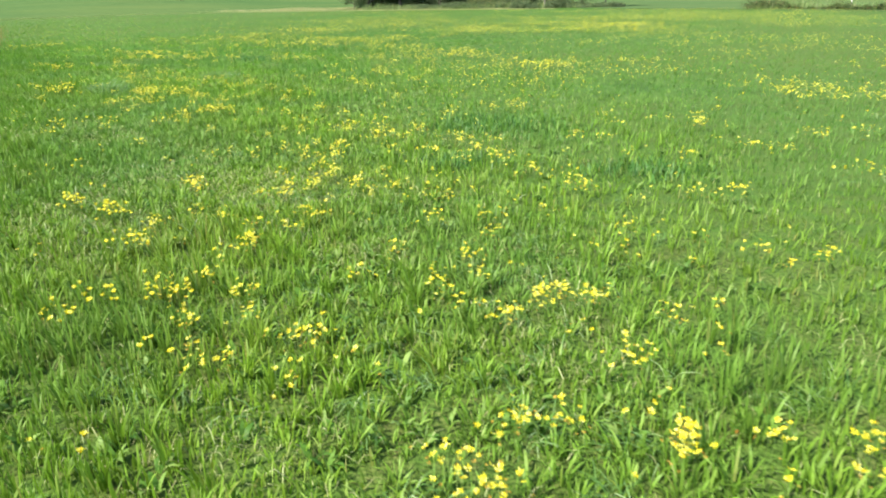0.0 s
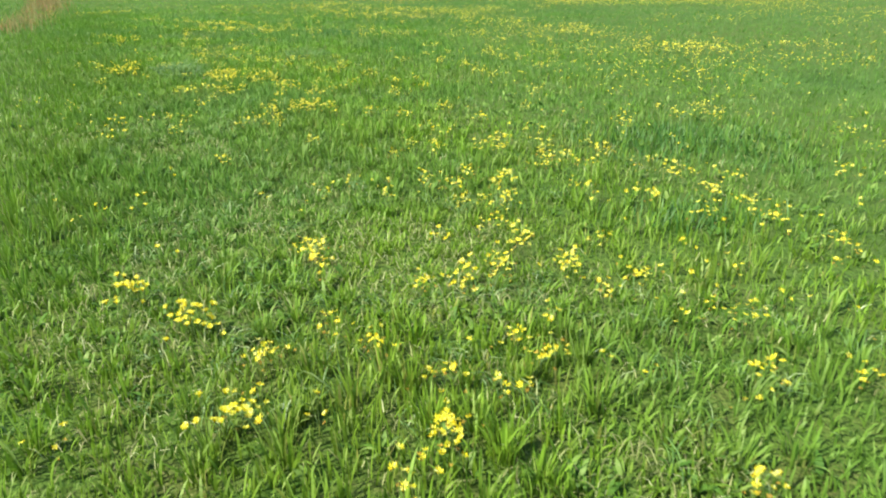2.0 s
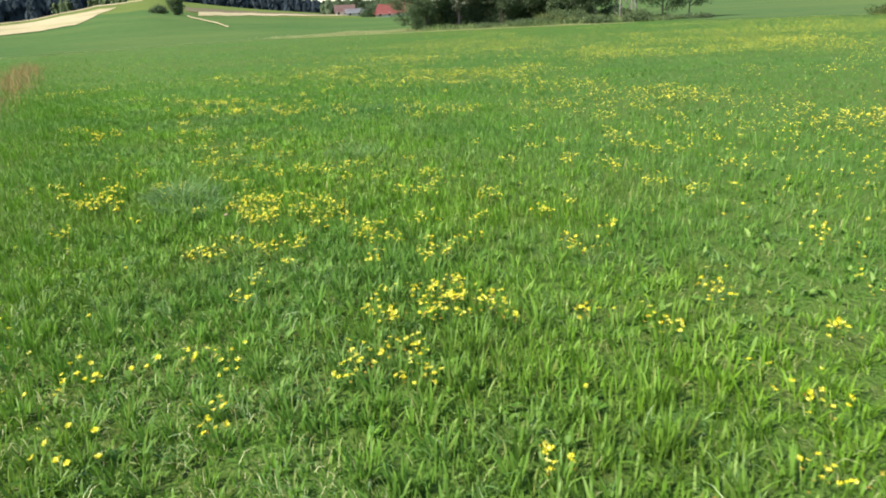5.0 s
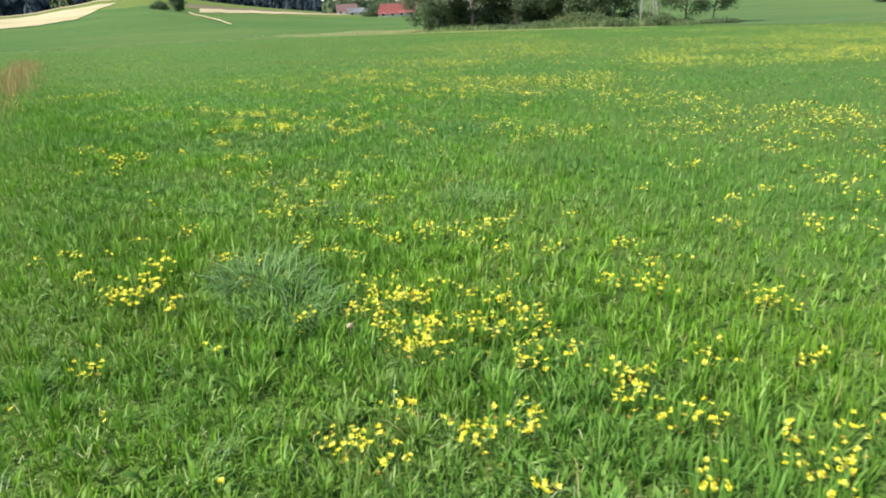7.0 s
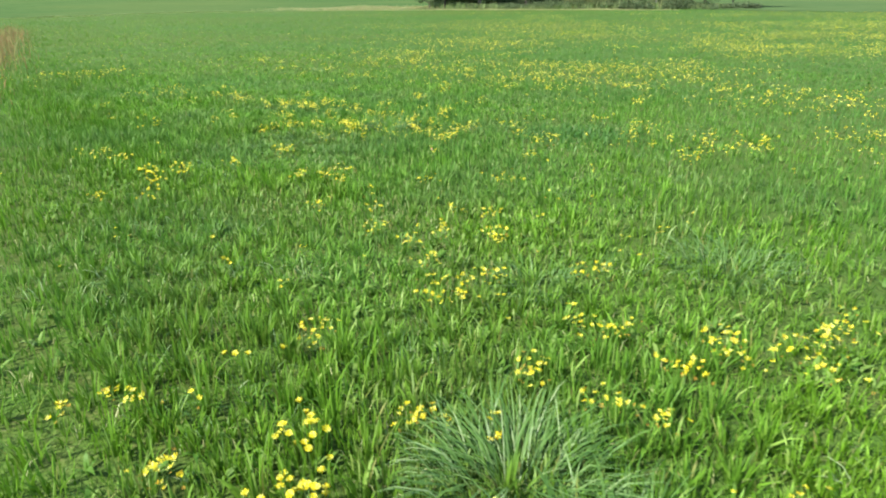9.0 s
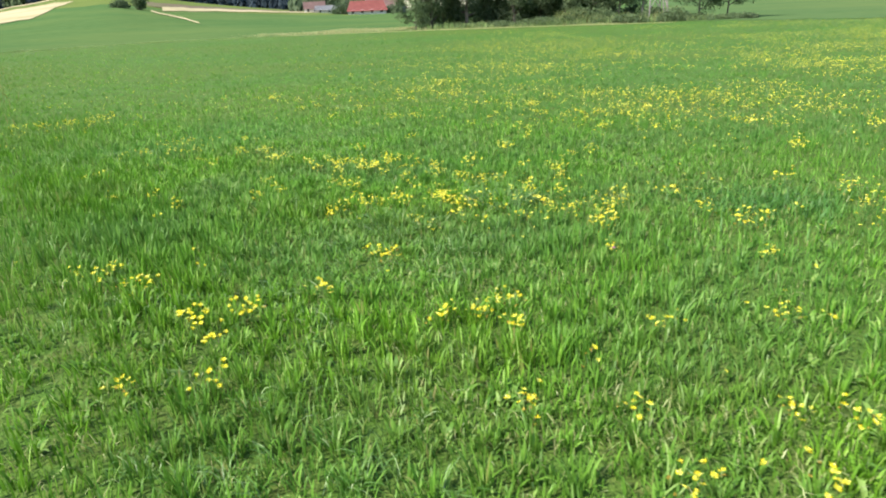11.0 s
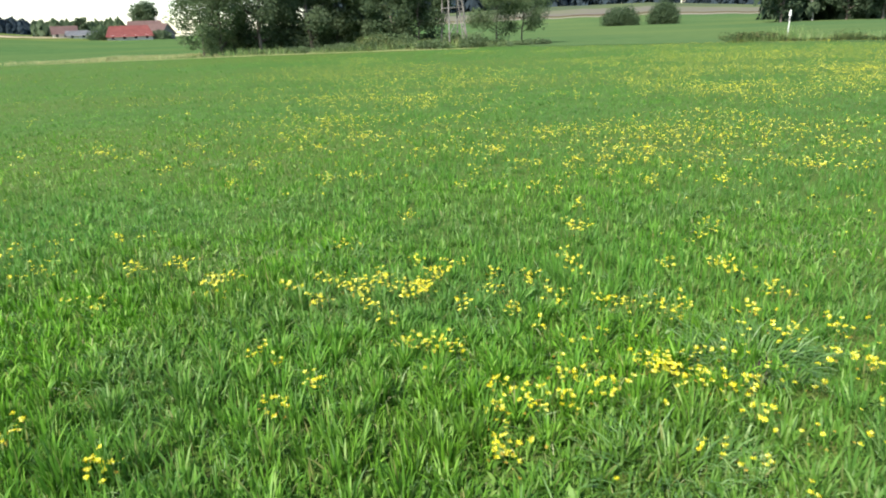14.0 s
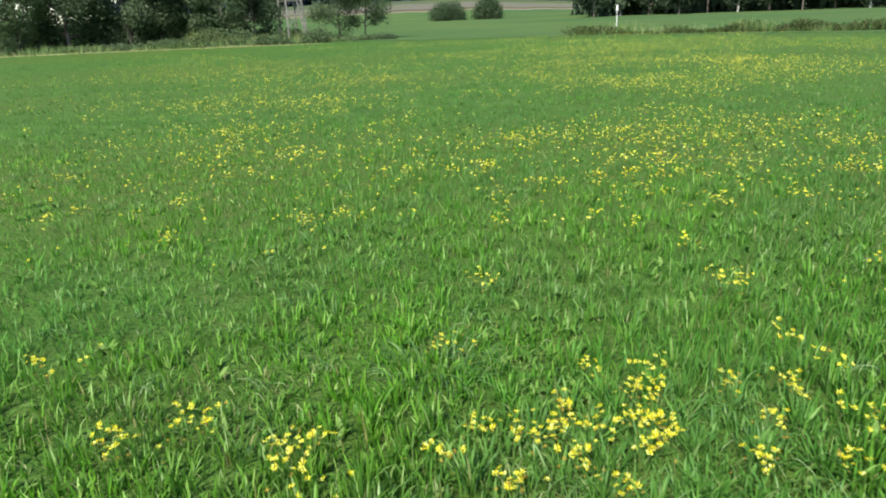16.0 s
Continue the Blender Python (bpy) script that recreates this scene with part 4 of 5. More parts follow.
PATCHES_ROW_F = [
    (7.00, 12.58, 0.47, 18), (-0.90, 7.81, 0.09, 7), (0.65, 8.77, 0.13, 11), (-1.85, 7.25, 0.05, 4),
    (0.34, 8.74, 0.08, 4), (-3.11, 6.70, 0.05, 4), (-1.71, 7.70, 0.07, 4), (-2.62, 7.38, 0.05, 4),
    (-1.44, 8.23, 0.10, 5), (-0.94, 8.74, 0.11, 5), (-2.05, 8.26, 0.09, 4), (-1.75, 8.69, 0.13, 9),
    (-2.28, 8.41, 0.16, 8), (-3.87, 7.55, 0.08, 6), (-3.29, 7.99, 0.20, 30), (-2.78, 8.49, 0.03, 4),
    (-0.85, 9.68, 0.17, 7), (1.10, 10.92, 0.22, 15), (-3.06, 8.45, 0.03, 4), (-2.91, 8.54, 0.03, 5),
    (-3.15, 8.47, 0.04, 6), (-2.89, 8.71, 0.03, 4), (-4.07, 7.99, 0.13, 8), (-3.38, 8.46, 0.05, 9),
]
PATCHES_ROW_G = [
    (-3.22, 8.59, 0.04, 7), (-3.10, 8.68, 0.05, 12), (-4.58, 7.79, 0.10, 5), (-3.49, 8.47, 0.03, 4),
    (-3.06, 8.80, 0.04, 5), (-3.16, 8.80, 0.06, 10), (-3.31, 8.73, 0.03, 4), (-3.09, 8.91, 0.03, 4),
    (-3.46, 8.75, 0.04, 5), (-2.37, 9.42, 0.07, 6), (-2.45, 9.55, 0.04, 4), (-2.13, 9.79, 0.08, 5),
    (0.65, 11.59, 0.15, 5), (-4.21, 8.66, 0.04, 6), (-3.25, 9.27, 0.03, 4), (-3.17, 9.37, 0.03, 4),
    (-3.28, 9.38, 0.05, 8), (-3.07, 9.57, 0.04, 4), (-3.61, 9.30, 0.04, 6), (-1.33, 10.72, 0.23, 14),
    (-4.28, 8.95, 0.04, 4), (-3.31, 9.55, 0.03, 4), (-2.55, 10.20, 0.09, 10), (-4.15, 9.23, 0.03, 4),
]
PATCHES_ROW_H = [
    (-3.56, 9.62, 0.06, 8), (-3.69, 9.62, 0.05, 5), (-3.00, 10.07, 0.06, 6), (-2.40, 10.47, 0.06, 4),
    (-1.56, 10.99, 0.13, 12), (3.07, 13.88, 0.49, 41), (-0.77, 11.60, 0.24, 13), (-3.43, 10.09, 0.07, 7),
    (-4.68, 9.33, 0.03, 4), (-4.37, 9.52, 0.06, 12), (-3.81, 9.87, 0.09, 15), (-4.23, 9.64, 0.07, 11),
    (-3.73, 9.98, 0.05, 5), (1.11, 13.02, 0.68, 34), (-4.84, 9.43, 0.07, 14), (1.69, 13.46, 0.41, 30),
    (-4.64, 9.67, 0.04, 6), (-2.99, 10.67, 0.11, 15), (-4.00, 10.13, 0.03, 4), (-1.74, 11.52, 0.17, 10),
    (-4.18, 10.05, 0.05, 9), (-4.16, 10.26, 0.04, 5), (-4.09, 10.33, 0.03, 4), (-1.29, 12.11, 0.17, 11),
]
PATCHES_ROW_I = [
    (-4.57, 10.15, 0.03, 7), (-3.45, 10.87, 0.11, 13), (-4.32, 10.34, 0.04, 7), (-4.65, 10.18, 0.06, 14),
    (-4.74, 10.17, 0.03, 6), (-4.17, 10.52, 0.06, 10), (-4.39, 10.43, 0.08, 13), (-0.72, 12.73, 0.13, 5),
    (-3.68, 10.96, 0.05, 6), (-2.18, 11.91, 0.12, 10), (-4.81, 10.33, 0.05, 8), (-4.63, 10.43, 0.09, 20),
    (-1.34, 12.50, 0.19, 12), (-4.28, 10.72, 0.06, 8), (-3.41, 11.26, 0.06, 5), (-4.85, 10.48, 0.05, 9),
    (-4.46, 10.77, 0.04, 6), (0.94, 14.09, 0.48, 33), (-4.68, 10.70, 0.04, 4), (-6.08, 9.89, 0.06, 7),
    (-2.79, 11.91, 0.11, 8), (-4.74, 10.74, 0.05, 6), (-1.60, 12.68, 0.11, 6), (-3.50, 11.54, 0.08, 8),
]
PATCHES_ROW_J = [
    (-5.00, 10.65, 0.07, 8), (-5.28, 10.48, 0.03, 4), (-4.92, 10.73, 0.11, 22), (-4.63, 10.94, 0.05, 5),
    (-3.96, 11.51, 0.06, 7), (-4.89, 10.96, 0.04, 4), (-5.06, 10.92, 0.05, 6), (-2.54, 12.57, 0.09, 5),
    (-1.56, 13.17, 0.17, 14), (-2.14, 12.83, 0.11, 7), (-4.29, 11.57, 0.06, 6), (-6.03, 10.60, 0.05, 6),
    (-5.21, 11.36, 0.04, 5), (-3.79, 12.28, 0.06, 4), (-4.60, 11.80, 0.11, 10), (-6.36, 10.82, 0.14, 28),
    (-4.34, 12.08, 0.16, 16), (-3.09, 12.89, 0.09, 4), (-5.44, 11.50, 0.07, 5), (-4.86, 11.87, 0.11, 14),
    (-5.05, 11.76, 0.07, 6), (-6.05, 11.32, 0.08, 9), (-6.45, 11.22, 0.08, 8), (-5.65, 11.74, 0.11, 9),
]
PATCHES_ROW_K = [
    (-6.85, 11.05, 0.07, 9), (-5.34, 12.10, 0.12, 12), (-1.57, 14.55, 0.22, 16), (-2.65, 13.89, 0.16, 9),
    (-7.23, 11.37, 0.12, 9), (-5.27, 12.62, 0.10, 6), (-6.58, 11.91, 0.11, 11), (-5.94, 12.36, 0.03, 7),
    (-6.07, 12.30, 0.03, 4), (-0.02, 16.13, 0.64, 34), (-5.80, 12.62, 0.04, 5), (-5.90, 12.61, 0.03, 4),
    (-6.09, 12.50, 0.03, 4), (-6.11, 12.79, 0.03, 4), (-5.76, 13.12, 0.03, 4), (-1.95, 15.52, 0.22, 12),
    (-5.79, 13.24, 0.05, 6), (-6.29, 13.11, 0.04, 4), (-6.11, 13.28, 0.03, 4), (-5.80, 13.64, 0.05, 5),
    (-6.53, 13.32, 0.04, 6), (-2.20, 15.97, 0.32, 22), (-0.01, 17.33, 0.43, 33), (-6.07, 13.72, 0.04, 4),
]
PATCHES_ROW_L = [
    (-4.12, 15.24, 0.10, 8), (-6.63, 13.73, 0.04, 4), (-1.05, 17.36, 0.83, 41), (-5.70, 14.55, 0.07, 6),
    (-3.55, 15.88, 0.37, 29), (-7.00, 13.78, 0.05, 6), (-3.92, 15.74, 0.32, 22), (-6.34, 14.42, 0.06, 5),
    (-4.16, 16.13, 0.38, 20), (-5.46, 15.35, 0.09, 6), (-7.06, 14.50, 0.04, 6), (-1.14, 18.21, 0.40, 23),
    (-7.20, 14.64, 0.06, 10), (-7.08, 14.76, 0.03, 5), (-7.39, 14.59, 0.05, 8), (-8.38, 14.02, 0.04, 4),
    (-8.74, 13.99, 0.05, 4), (-1.95, 18.17, 0.93, 41), (-4.30, 16.75, 0.13, 6), (-5.37, 16.10, 0.17, 14),
    (-6.38, 15.51, 0.04, 4), (-8.51, 14.35, 0.03, 4), (-5.44, 16.39, 0.14, 6), (-8.07, 14.94, 0.05, 8),
]
PATCHES_ROW_M = [
    (-8.44, 14.71, 0.06, 10), (-6.29, 16.04, 0.10, 14), (-8.67, 14.65, 0.06, 9), (-4.70, 17.09, 0.11, 6),
    (-1.54, 19.05, 0.57, 36), (-6.26, 16.21, 0.09, 9), (-5.60, 16.75, 0.13, 8), (-6.23, 16.46, 0.16, 20),
    (-7.75, 15.53, 0.04, 5), (-6.57, 16.32, 0.09, 10), (-6.82, 16.21, 0.05, 5), (-7.86, 15.59, 0.05, 7),
    (-6.04, 16.78, 0.11, 8), (-6.66, 16.53, 0.06, 7), (-9.16, 15.07, 0.08, 11), (-3.85, 18.33, 0.16, 10),
    (-2.21, 19.38, 0.60, 36), (-6.69, 16.70, 0.06, 5), (-6.53, 16.83, 0.06, 6), (-7.34, 16.34, 0.03, 4),
    (-6.73, 16.89, 0.05, 6), (-7.29, 16.61, 0.04, 5), (-9.46, 15.38, 0.09, 7), (-9.61, 15.30, 0.08, 7),
]
PATCHES_ROW_N = [
    (-7.38, 16.68, 0.05, 6), (-6.39, 17.30, 0.08, 7), (-6.78, 17.17, 0.08, 6), (-7.57, 16.76, 0.05, 6),
    (-7.41, 16.86, 0.11, 20), (-7.80, 16.75, 0.03, 4), (-7.95, 16.73, 0.04, 5), (-6.42, 17.68, 0.07, 5),
    (-7.08, 17.28, 0.09, 12), (-8.33, 16.54, 0.05, 8), (-8.09, 16.72, 0.03, 4), (-7.83, 16.89, 0.05, 5),
    (-8.25, 16.73, 0.04, 6), (-6.48, 17.86, 0.11, 9), (-8.16, 16.90, 0.04, 4), (-7.36, 17.50, 0.07, 10),
    (-3.58, 19.84, 0.37, 36), (-6.73, 17.92, 0.05, 5), (-6.27, 18.29, 0.07, 5), (-5.98, 18.50, 0.11, 7),
    (-2.69, 20.62, 0.24, 17), (-7.60, 17.66, 0.04, 4), (-3.86, 19.99, 0.19, 15), (-8.26, 17.35, 0.03, 6),
]
PATCHES_ROW_O = [
    (-7.58, 17.78, 0.04, 4), (-7.87, 17.63, 0.03, 5), (-7.29, 18.01, 0.05, 4), (-8.34, 17.39, 0.03, 4),
    (-8.46, 17.42, 0.03, 6), (-9.10, 17.06, 0.05, 7), (-7.85, 17.86, 0.03, 4), (-7.61, 18.01, 0.05, 8),
    (-7.18, 18.28, 0.05, 5), (-8.93, 17.23, 0.06, 6), (-5.10, 19.61, 0.09, 5), (-8.06, 17.82, 0.03, 6),
    (-9.71, 16.86, 0.04, 6), (-7.77, 18.12, 0.03, 4), (-8.52, 17.68, 0.03, 4), (-6.89, 18.81, 0.12, 15),
    (-8.20, 18.07, 0.06, 9), (-9.12, 17.54, 0.06, 6), (2.16, 24.42, 0.45, 15), (-8.32, 18.05, 0.03, 6),
    (-8.57, 17.90, 0.03, 4), (-8.20, 18.18, 0.05, 9), (-8.09, 18.29, 0.06, 12), (-4.42, 20.56, 0.16, 9),
]
PATCHES_ROW_P = [
    (-7.94, 18.43, 0.07, 6), (-5.48, 19.96, 0.24, 14), (-8.58, 18.10, 0.03, 7), (-8.41, 18.21, 0.04, 7),
    (-6.56, 19.38, 0.09, 7), (-10.08, 17.26, 0.04, 4), (-8.53, 18.27, 0.04, 8), (-8.37, 18.38, 0.04, 5),
    (-8.17, 18.50, 0.03, 4), (-8.80, 18.12, 0.03, 6), (-8.62, 18.31, 0.04, 5), (-10.44, 17.20, 0.08, 4),
    (-5.18, 20.44, 0.11, 5), (-6.47, 19.84, 0.09, 6), (-8.77, 18.45, 0.03, 5), (-8.93, 18.39, 0.03, 4),
    (-5.78, 20.38, 0.13, 8), (-4.84, 21.02, 0.39, 29), (-6.60, 20.11, 0.07, 4), (-4.11, 21.67, 0.94, 49),
    (-9.38, 18.52, 0.03, 4), (-8.56, 19.03, 0.06, 6), (-5.45, 20.94, 0.39, 28), (-9.27, 18.68, 0.04, 7),
]
PATCHES_ROW_Q = [
    (6.29, 28.19, 1.18, 41), (-5.96, 20.77, 0.12, 6), (-9.43, 18.67, 0.03, 4), (-7.91, 19.61, 0.10, 8),
    (-9.34, 18.78, 0.04, 4), (-10.03, 18.52, 0.03, 4), (-5.12, 21.58, 0.19, 11), (-7.17, 20.46, 0.08, 4),
    (-11.07, 18.15, 0.14, 4), (-9.59, 19.06, 0.06, 9), (-3.95, 22.52, 0.20, 9), (-6.34, 21.08, 0.17, 12),
    (-9.88, 19.10, 0.05, 9), (-4.60, 22.80, 0.20, 7), (-6.25, 22.02, 0.17, 9), (1.84, 27.02, 0.69, 23),
    (-5.17, 22.80, 0.31, 18), (-10.16, 19.94, 0.05, 5), (-6.58, 22.15, 0.28, 19), (-8.10, 21.27, 0.12, 7),
    (-8.33, 21.36, 0.16, 13), (0.48, 26.98, 0.58, 18), (-6.98, 22.47, 0.21, 13), (-9.26, 21.48, 0.09, 5),
]
PATCHES_ROW_R = [
    (-9.00, 22.60, 0.12, 6), (-8.29, 23.25, 0.22, 15), (-7.40, 23.96, 0.32, 22), (-7.71, 24.02, 0.28, 18),
    (-3.07, 26.93, 0.72, 27), (-10.13, 22.65, 0.12, 7), (-9.85, 22.82, 0.12, 6), (-8.38, 24.61, 0.35, 27),
    (-13.59, 21.72, 0.36, 15), (-9.81, 24.19, 0.16, 7), (-10.54, 23.78, 0.21, 10), (-14.07, 21.80, 0.37, 15),
    (-13.39, 22.22, 0.32, 11), (-7.63, 26.00, 0.35, 18), (-5.04, 27.64, 1.05, 48), (-11.02, 24.37, 0.25, 13),
    (-7.55, 28.42, 0.78, 41), (-7.51, 29.64, 0.53, 19), (-10.45, 28.31, 0.38, 11),
]
# wide loose drifts farther off: place, half width, half depth and number
DRIFTS = [
    (-7.6, 26.0, 0.42, 0.94, 52), (-10.8, 19.5, 0.51, 0.75, 52), (4.6, 9.3, 0.74, 0.66, 81), (1.6, 13.7, 0.54, 0.82, 74),
    (-11.1, 24.6, 0.22, 0.44, 12), (-0.1, 16.3, 0.53, 0.53, 50), (-13.6, 22.6, 0.20, 0.54, 12), (-13.3, 21.9, 0.47, 0.83, 34),
    (-7.3, 16.7, 1.00, 0.80, 50), (-6.9, 30.2, 1.24, 1.26, 111), (-5.4, 28.6, 1.37, 1.56, 140), (-0.1, 26.5, 1.35, 1.44, 160),
    (-1.3, 15.8, 1.54, 1.79, 156), (-3.4, 33.0, 2.36, 2.09, 227), (-3.3, 31.2, 1.93, 1.75, 165), (2.0, 30.7, 3.48, 1.89, 336),
    (5.9, 27.7, 2.19, 2.28, 307), (5.4, 30.3, 1.99, 3.50, 368), (-2.3, 35.1, 2.40, 2.80, 254), (2.9, 34.4, 1.18, 4.58, 248),
]
PATCHES = (PATCHES_ROW_A + PATCHES_ROW_B + PATCHES_ROW_C + PATCHES_ROW_D + PATCHES_ROW_E + PATCHES_ROW_F +
           PATCHES_ROW_G + PATCHES_ROW_H + PATCHES_ROW_I + PATCHES_ROW_J + PATCHES_ROW_K + PATCHES_ROW_L +
           PATCHES_ROW_M + PATCHES_ROW_N + PATCHES_ROW_O + PATCHES_ROW_P + PATCHES_ROW_Q + PATCHES_ROW_R)


def flower_places():
    """Heads in patches and drifts, and loose ones between them and farther off."""
    spots = []
    for x, y, wide, n in PATCHES:
        n = int(n * (2.1 if wide < 0.2 else 1.9)) + 1
        plants = n // 5 + 1
        a, r = rng.random(plants) * 6.283, wide * np.sqrt(rng.random(plants)) * 1.15
        hub = np.stack([x + np.cos(a) * r, y + np.sin(a) * r], 1)
        spots.append(hub[rng.integers(plants, size=n)] + rng.normal(0, 0.032, (n, 2)))
    for x, y, across, along, n in DRIFTS:
        n = int(n * 2.0)
        hub = np.array((x, y)) + rng.normal(0, 0.6, (n // 2 + 1, 2)) * (across, along)
        spots.append(hub[rng.integers(len(hub), size=n)] + rng.normal(0, 0.05, (n, 2)))
    loose = strewn(7000, 1.6, 34, 0.8)
    keep = rng.random(len(loose)) < np.clip(soft_noise(loose[:, 0], loose[:, 1], 1.6, 41) * 1.7 - 0.75, 0.11, 1)
    loose = loose[keep & ((off_line(loose) > 4.5) | (rng.random(len(loose)) < np.interp(loose[:, 1], [6, 10], [0.7, 0.25])))]
    heads = rng.integers(1, 4, len(loose))
    spots.append(np.repeat(loose, heads, axis=0) + rng.normal(0, 0.045, (heads.sum(), 2)))
    # the yellow sweep in the farther part of the meadow
    sweep = strewn(130000, 8, 46, 0.2)
    sweep = sweep[rng.random(len(sweep)) < np.clip((off_line(sweep) - 3.2) / 4.5, 0.0, 1)]
    dx, dy = sweep[:, 0] - HUB[0], sweep[:, 1] - HUB[1]
    b, r = np.degrees(np.arctan2(-dx, dy)), np.hypot(dx, dy)
    dens = np.interp(b, [-62, -45, -20, -5, 6, 16], [1.5, 1.2, 0.95, 0.65, 0.35, 0.05]) * np.interp(r, [10, 20, 28, 44], [0.6, 0.7, 0.8, 1.1]) * np.clip(soft_noise(sweep[:, 0], sweep[:, 1], 3.2, 43) * 2.4 + soft_noise(sweep[:, 0], sweep[:, 1], 0.7, 44) * 1.3 - 1.65, 0, 1)
    spots.append(sweep[(rng.random(len(b)) < dens) & (r < 44)])
    p = np.concatenate(spots)
    return p[within_meadow(p)]


def head_mesh(petals, radius):
    """A flower head: an outer and an inner ring of strap-shaped petals."""
    v, t = [], []
    for ring, (rad, lift, count) in enumerate(((radius, 0.005, petals), (radius * 0.62, 0.0075, petals - 4))):
        for i in range(count):
            a = 6.283 * (i + ring * 0.5) / count
            w = 2.2 / count
            k, up = len(v), rng.uniform(0.3, 1.3)
            for da, rr, zz in ((-w, rad * 0.78, lift * 0.6), (-w * 0.45, rad * rng.uniform(0.95, 1.08), lift), (w * 0.45, rad * rng.uniform(0.95, 1.08), lift), (w, rad * 0.78, lift * 0.6)):
                v.append((math.cos(a + da) * rr, math.sin(a + da) * rr, zz * up + ring * 0.002))
            v.append((math.cos(a) * 0.0008, math.sin(a) * 0.0008, ring * 0.001))
            t += [(k + 4, k, k + 1), (k + 4, k + 1, k + 2), (k + 4, k + 2, k + 3)]
    k = len(v)
    v += [(math.cos(i * 1.047) * 0.0055, math.sin(i * 1.047) * 0.0055, -0.001) for i in range(6)] + [(0, 0, -0.013)]
    t += [(k + i, k + 6, k + (i + 1) % 6) for i in range(6)]
    return v, t


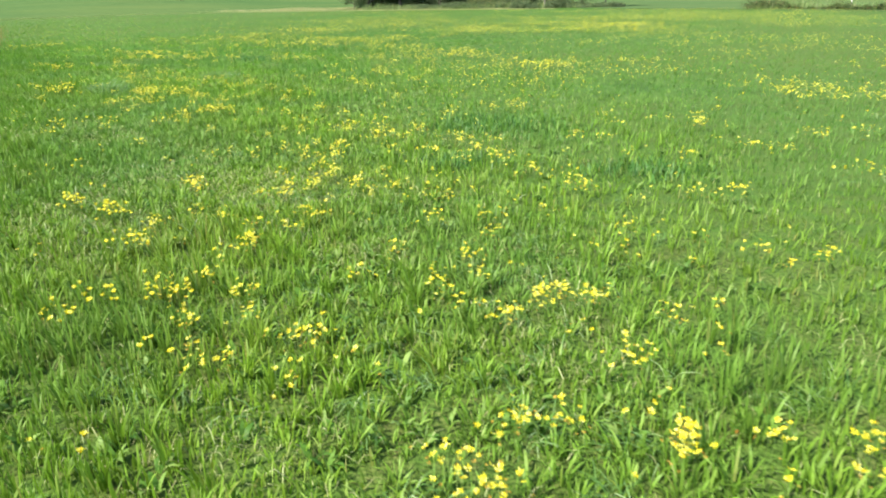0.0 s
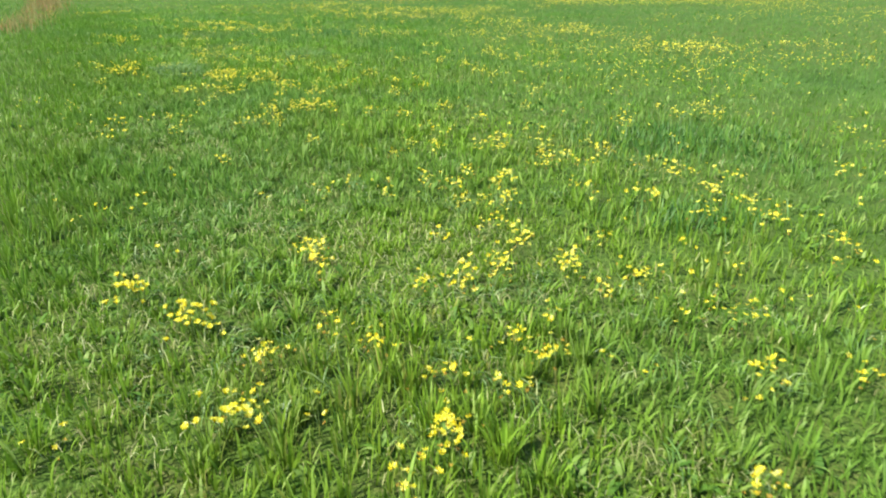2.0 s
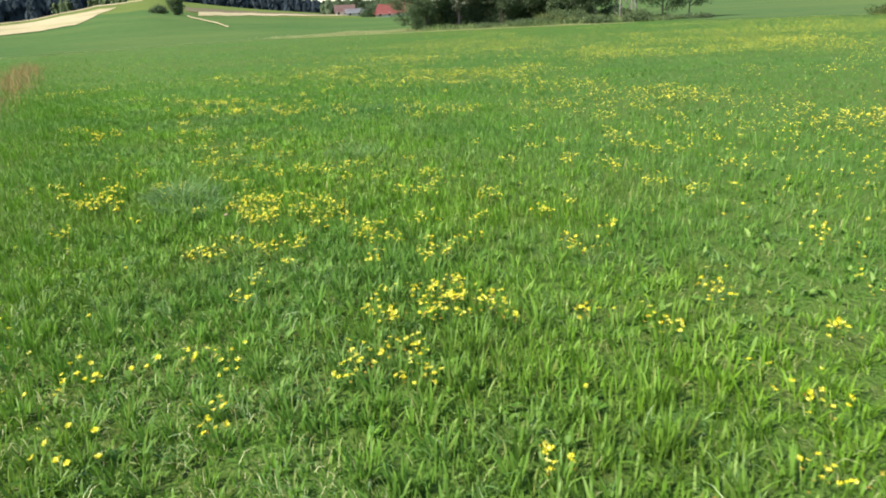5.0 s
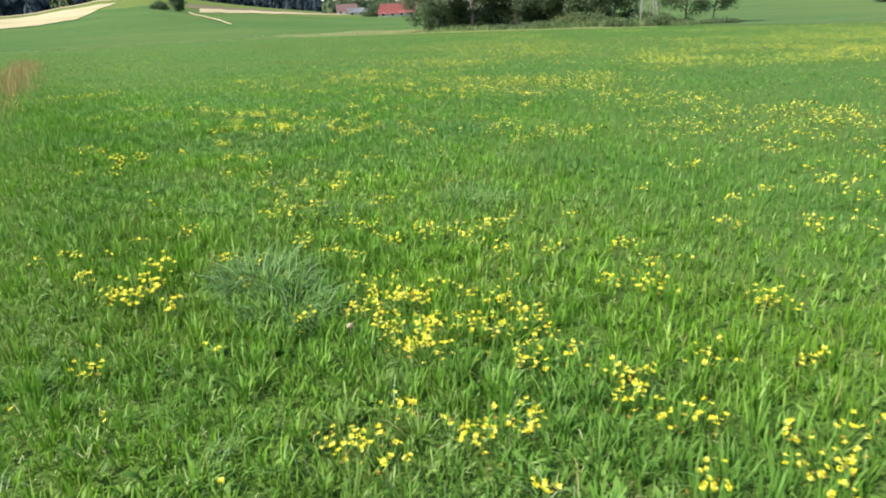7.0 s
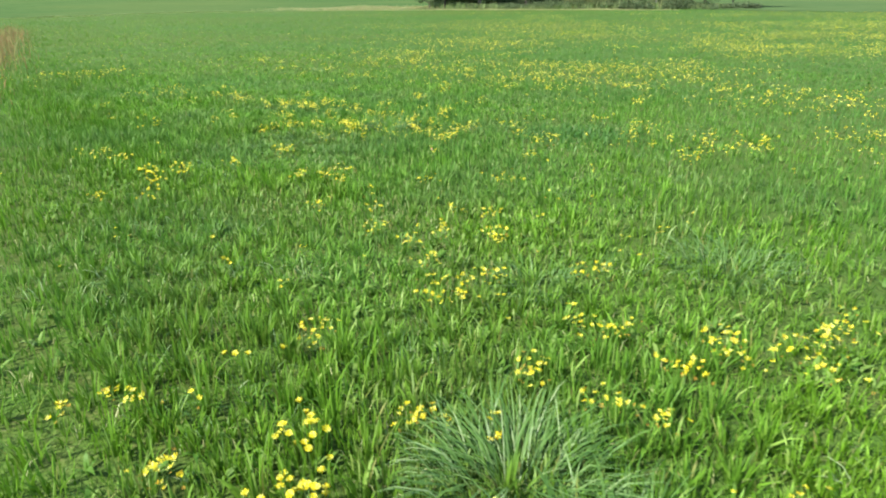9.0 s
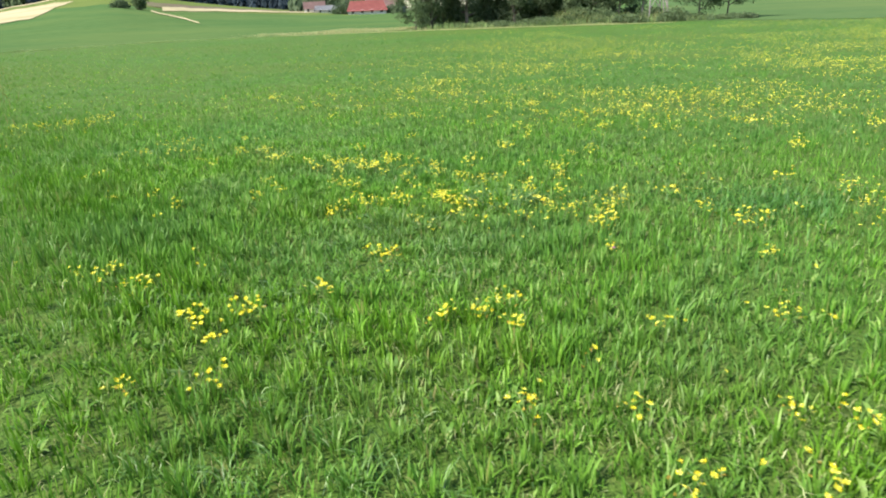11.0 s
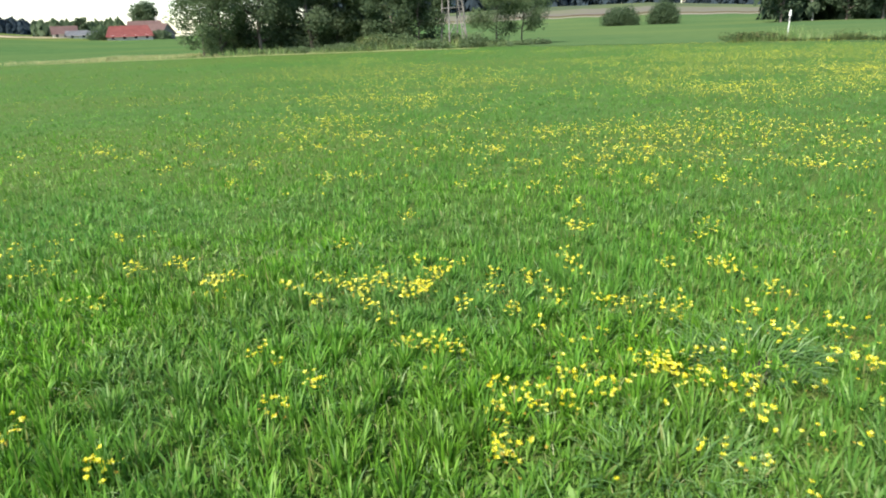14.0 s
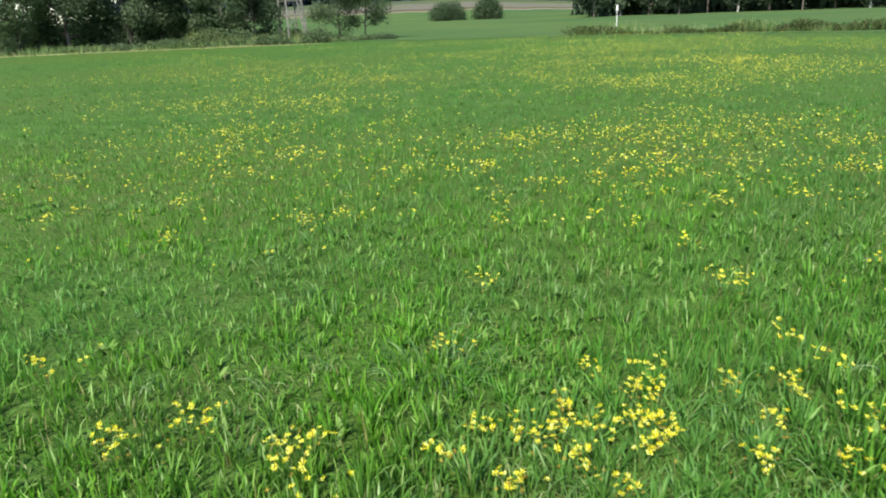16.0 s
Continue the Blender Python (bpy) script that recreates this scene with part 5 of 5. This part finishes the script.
def lay_flowers():
    p = flower_places()
    d = off_line(p)
    order = np.argsort(d)
    near, rest = p[order[:290]], p[order[290:]]
    # the nearest ones stand singly
    kinds = []
    for i in range(6):
        tall = 0.085 + 0.016 * i
        top = thing("hawkbit_flower", pose(*near[i], 0, 0, 0, i * 50), "yellow hawkbit flower on a thin green stem", "flower", "yellow flowers in the meadow")
        bend = 0.012 * (i % 3 - 1)
        tri_object("stem", *tubes([[((0, 0, -0.005), 0.0016), ((bend * 0.4, 0, tall * 0.5), 0.0014), ((bend, 0, tall), 0.0012)]], 4), STEM, top)
        head = tri_object("flower_head", *head_mesh(12 + i % 3, 0.0118 + 0.0014 * (i % 4)), PETAL, top)
        head.matrix_basis = pose(bend, 0, tall + 0.012, -8 + 8 * (i % 3), -6 + 9 * (i % 2), 0)
        kinds.append(top)
    for i in range(6, len(near)):
        copy_thing(kinds[int(rng.integers(6))], pose(*near[i], float(rng.uniform(-0.02, 0)), float(rng.normal(0, 9)), float(rng.normal(0, 9)), float(rng.uniform(0, 360))))
    # all the others, joined
    n = len(rest)
    dr = off_line(rest)
    size = rng.uniform(0.0084, 0.0138, n) * (1 + 0.14 * np.clip((dr - 3.5) / 6, 0, 1))
    z = rng.uniform(0.078, 0.142, n) + 0.025 * np.clip(dr / 8, 0, 1)
    tilt = rng.normal(0, 0.28, (n, 2)) + np.array((-0.07, -0.06))
    c = np.concatenate([rest, z[:, None]], 1)

    def petals(sel, count):
        """Heads of loose kite-shaped petals round a low cup."""
        m = int(sel.sum())
        a = np.arange(count) * (6.283 / count) + rng.random(m)[:, None] * 6.283 + rng.normal(0, 0.12, (m, count))
        w, sz = 3.6 / count, size[sel][:, None]
        lift = rng.uniform(0.2, 0.8, (m, count))
        cols = []
        for da, rr, zz in ((0, 0.08, 0.0), (-w * 0.55, 0.72, 0.5), (0, 1.12, 1.0), (w * 0.55, 0.72, 0.5)):
            far = rr * sz * (1 if rr < 0.5 else rng.uniform(0.85, 1.12, (m, count)))
            ox, oy = np.cos(a + da) * far, np.sin(a + da) * far
            cols.append(np.stack([ox, oy, lift * zz * sz - (ox * tilt[sel][:, :1] + oy * tilt[sel][:, 1:])], -1))
        v = (c[sel][:, None, None, :] + np.stack(cols, 2)).reshape(-1, 3)
        k = np.arange(m * count)[:, None] * 4
        return v, np.concatenate([k + [0, 1, 2], k + [0, 2, 3]], 0)

    near_by = dr < 6
    tagged(tri_object("yellow_flower_heads", *gather([petals(near_by, 11), petals(~near_by, 4)]), PETAL), "many small yellow hawkbit flower heads", "flower", kind="stuff")
    # closed and withered heads lower down among the open ones
    old = (dr < 13) & (rng.random(n) < 0.45)
    c[old] += np.stack([rng.normal(0, 0.03, old.sum()), rng.normal(0, 0.03, old.sum()), -rng.uniform(0.01, 0.05, old.sum())], 1)
    size[old] *= 0.6
    tagged(tri_object("withered_flower_heads", *petals(old, 5), WITHERED), "closed orange-brown flower heads between the open ones", "flower", kind="stuff")
    phi = rng.random(n) * 6.283
    back = np.stack([np.cos(phi), np.sin(phi)], 1) * 0.004
    tagged(tri_object("flower_stalks", *blades(rest - back, z * 1.0, 0.003 * np.clip(dr / 6, 1, 2), np.full(n, 0.05), phi, 1), STEM), "thin green flower stalks", "stalk", kind="stuff")


lay_flowers()


# ---- single small plants ----
def clover(x, y, tall):
    """A red clover: a stem, a ball of narrow petals and three leaflets."""
    top = thing("clover_flower", pose(x, y, 0), "single pink clover flower among the grass", "flower")
    tri_object("stem", *tubes([[((0, 0, -0.005), 0.0018), ((0.006, 0.003, tall * 0.5), 0.0016), ((0.008, 0.002, tall), 0.0014)]], 5), STEM, top)
    n = 60
    a = np.arange(n) * 2.4
    up = np.linspace(-0.35, 1, n)
    way = np.stack([np.cos(a) * np.sqrt(1 - up ** 2), np.sin(a) * np.sqrt(1 - up ** 2), up], 1)
    side = np.stack([-np.sin(a), np.cos(a), np.zeros(n)], 1) * 0.0014
    c = np.array((0.008, 0.002, tall + 0.006))
    v = np.stack([c + way * 0.004 - side, c + way * 0.004 + side, c + way * rng.uniform(0.012, 0.015, n)[:, None]], 1).reshape(-1, 3)
    tri_object("flower_head", v, np.arange(n * 3).reshape(-1, 3), CLOVER_PINK, top)
    leaf = np.array([(0.004, 0.001)] * 3)
    tri_object("leaf", *blades(leaf, np.full(3, 0.03), np.full(3, 0.016), np.full(3, 0.8), np.array((0.3, 2.4, 4.5)), 3, np.full(3, tall * 0.5)), BROAD, top)


def mushroom(x, y, tall):
    """A small pale mushroom with a domed cap."""
    top = thing("mushroom", pose(x, y, 0, 4, -6, 20), "small beige mushroom standing in the grass", "mushroom")
    tri_object("stalk", *tubes([[((0, 0, -0.01), 0.007), ((0, 0, tall * 0.5), 0.0055), ((0, 0, tall), 0.006)]], 10), PALE_CAP, top)
    bm = bmesh.new()
    bmesh.ops.create_uvsphere(bm, u_segments=16, v_segments=10, radius=0.019)
    for v in bm.verts:
        v.co.z = v.co.z * 0.62 if v.co.z > 0 else v.co.z * 0.12
        v.co *= 1 + 0.06 * noise.noise(v.co * 70)
    part("cap", bm, PALE_CAP, top).location.z = tall


clover(-6.39, 15.39, 0.13)
mushroom(-5.05, 10.48, 0.06)
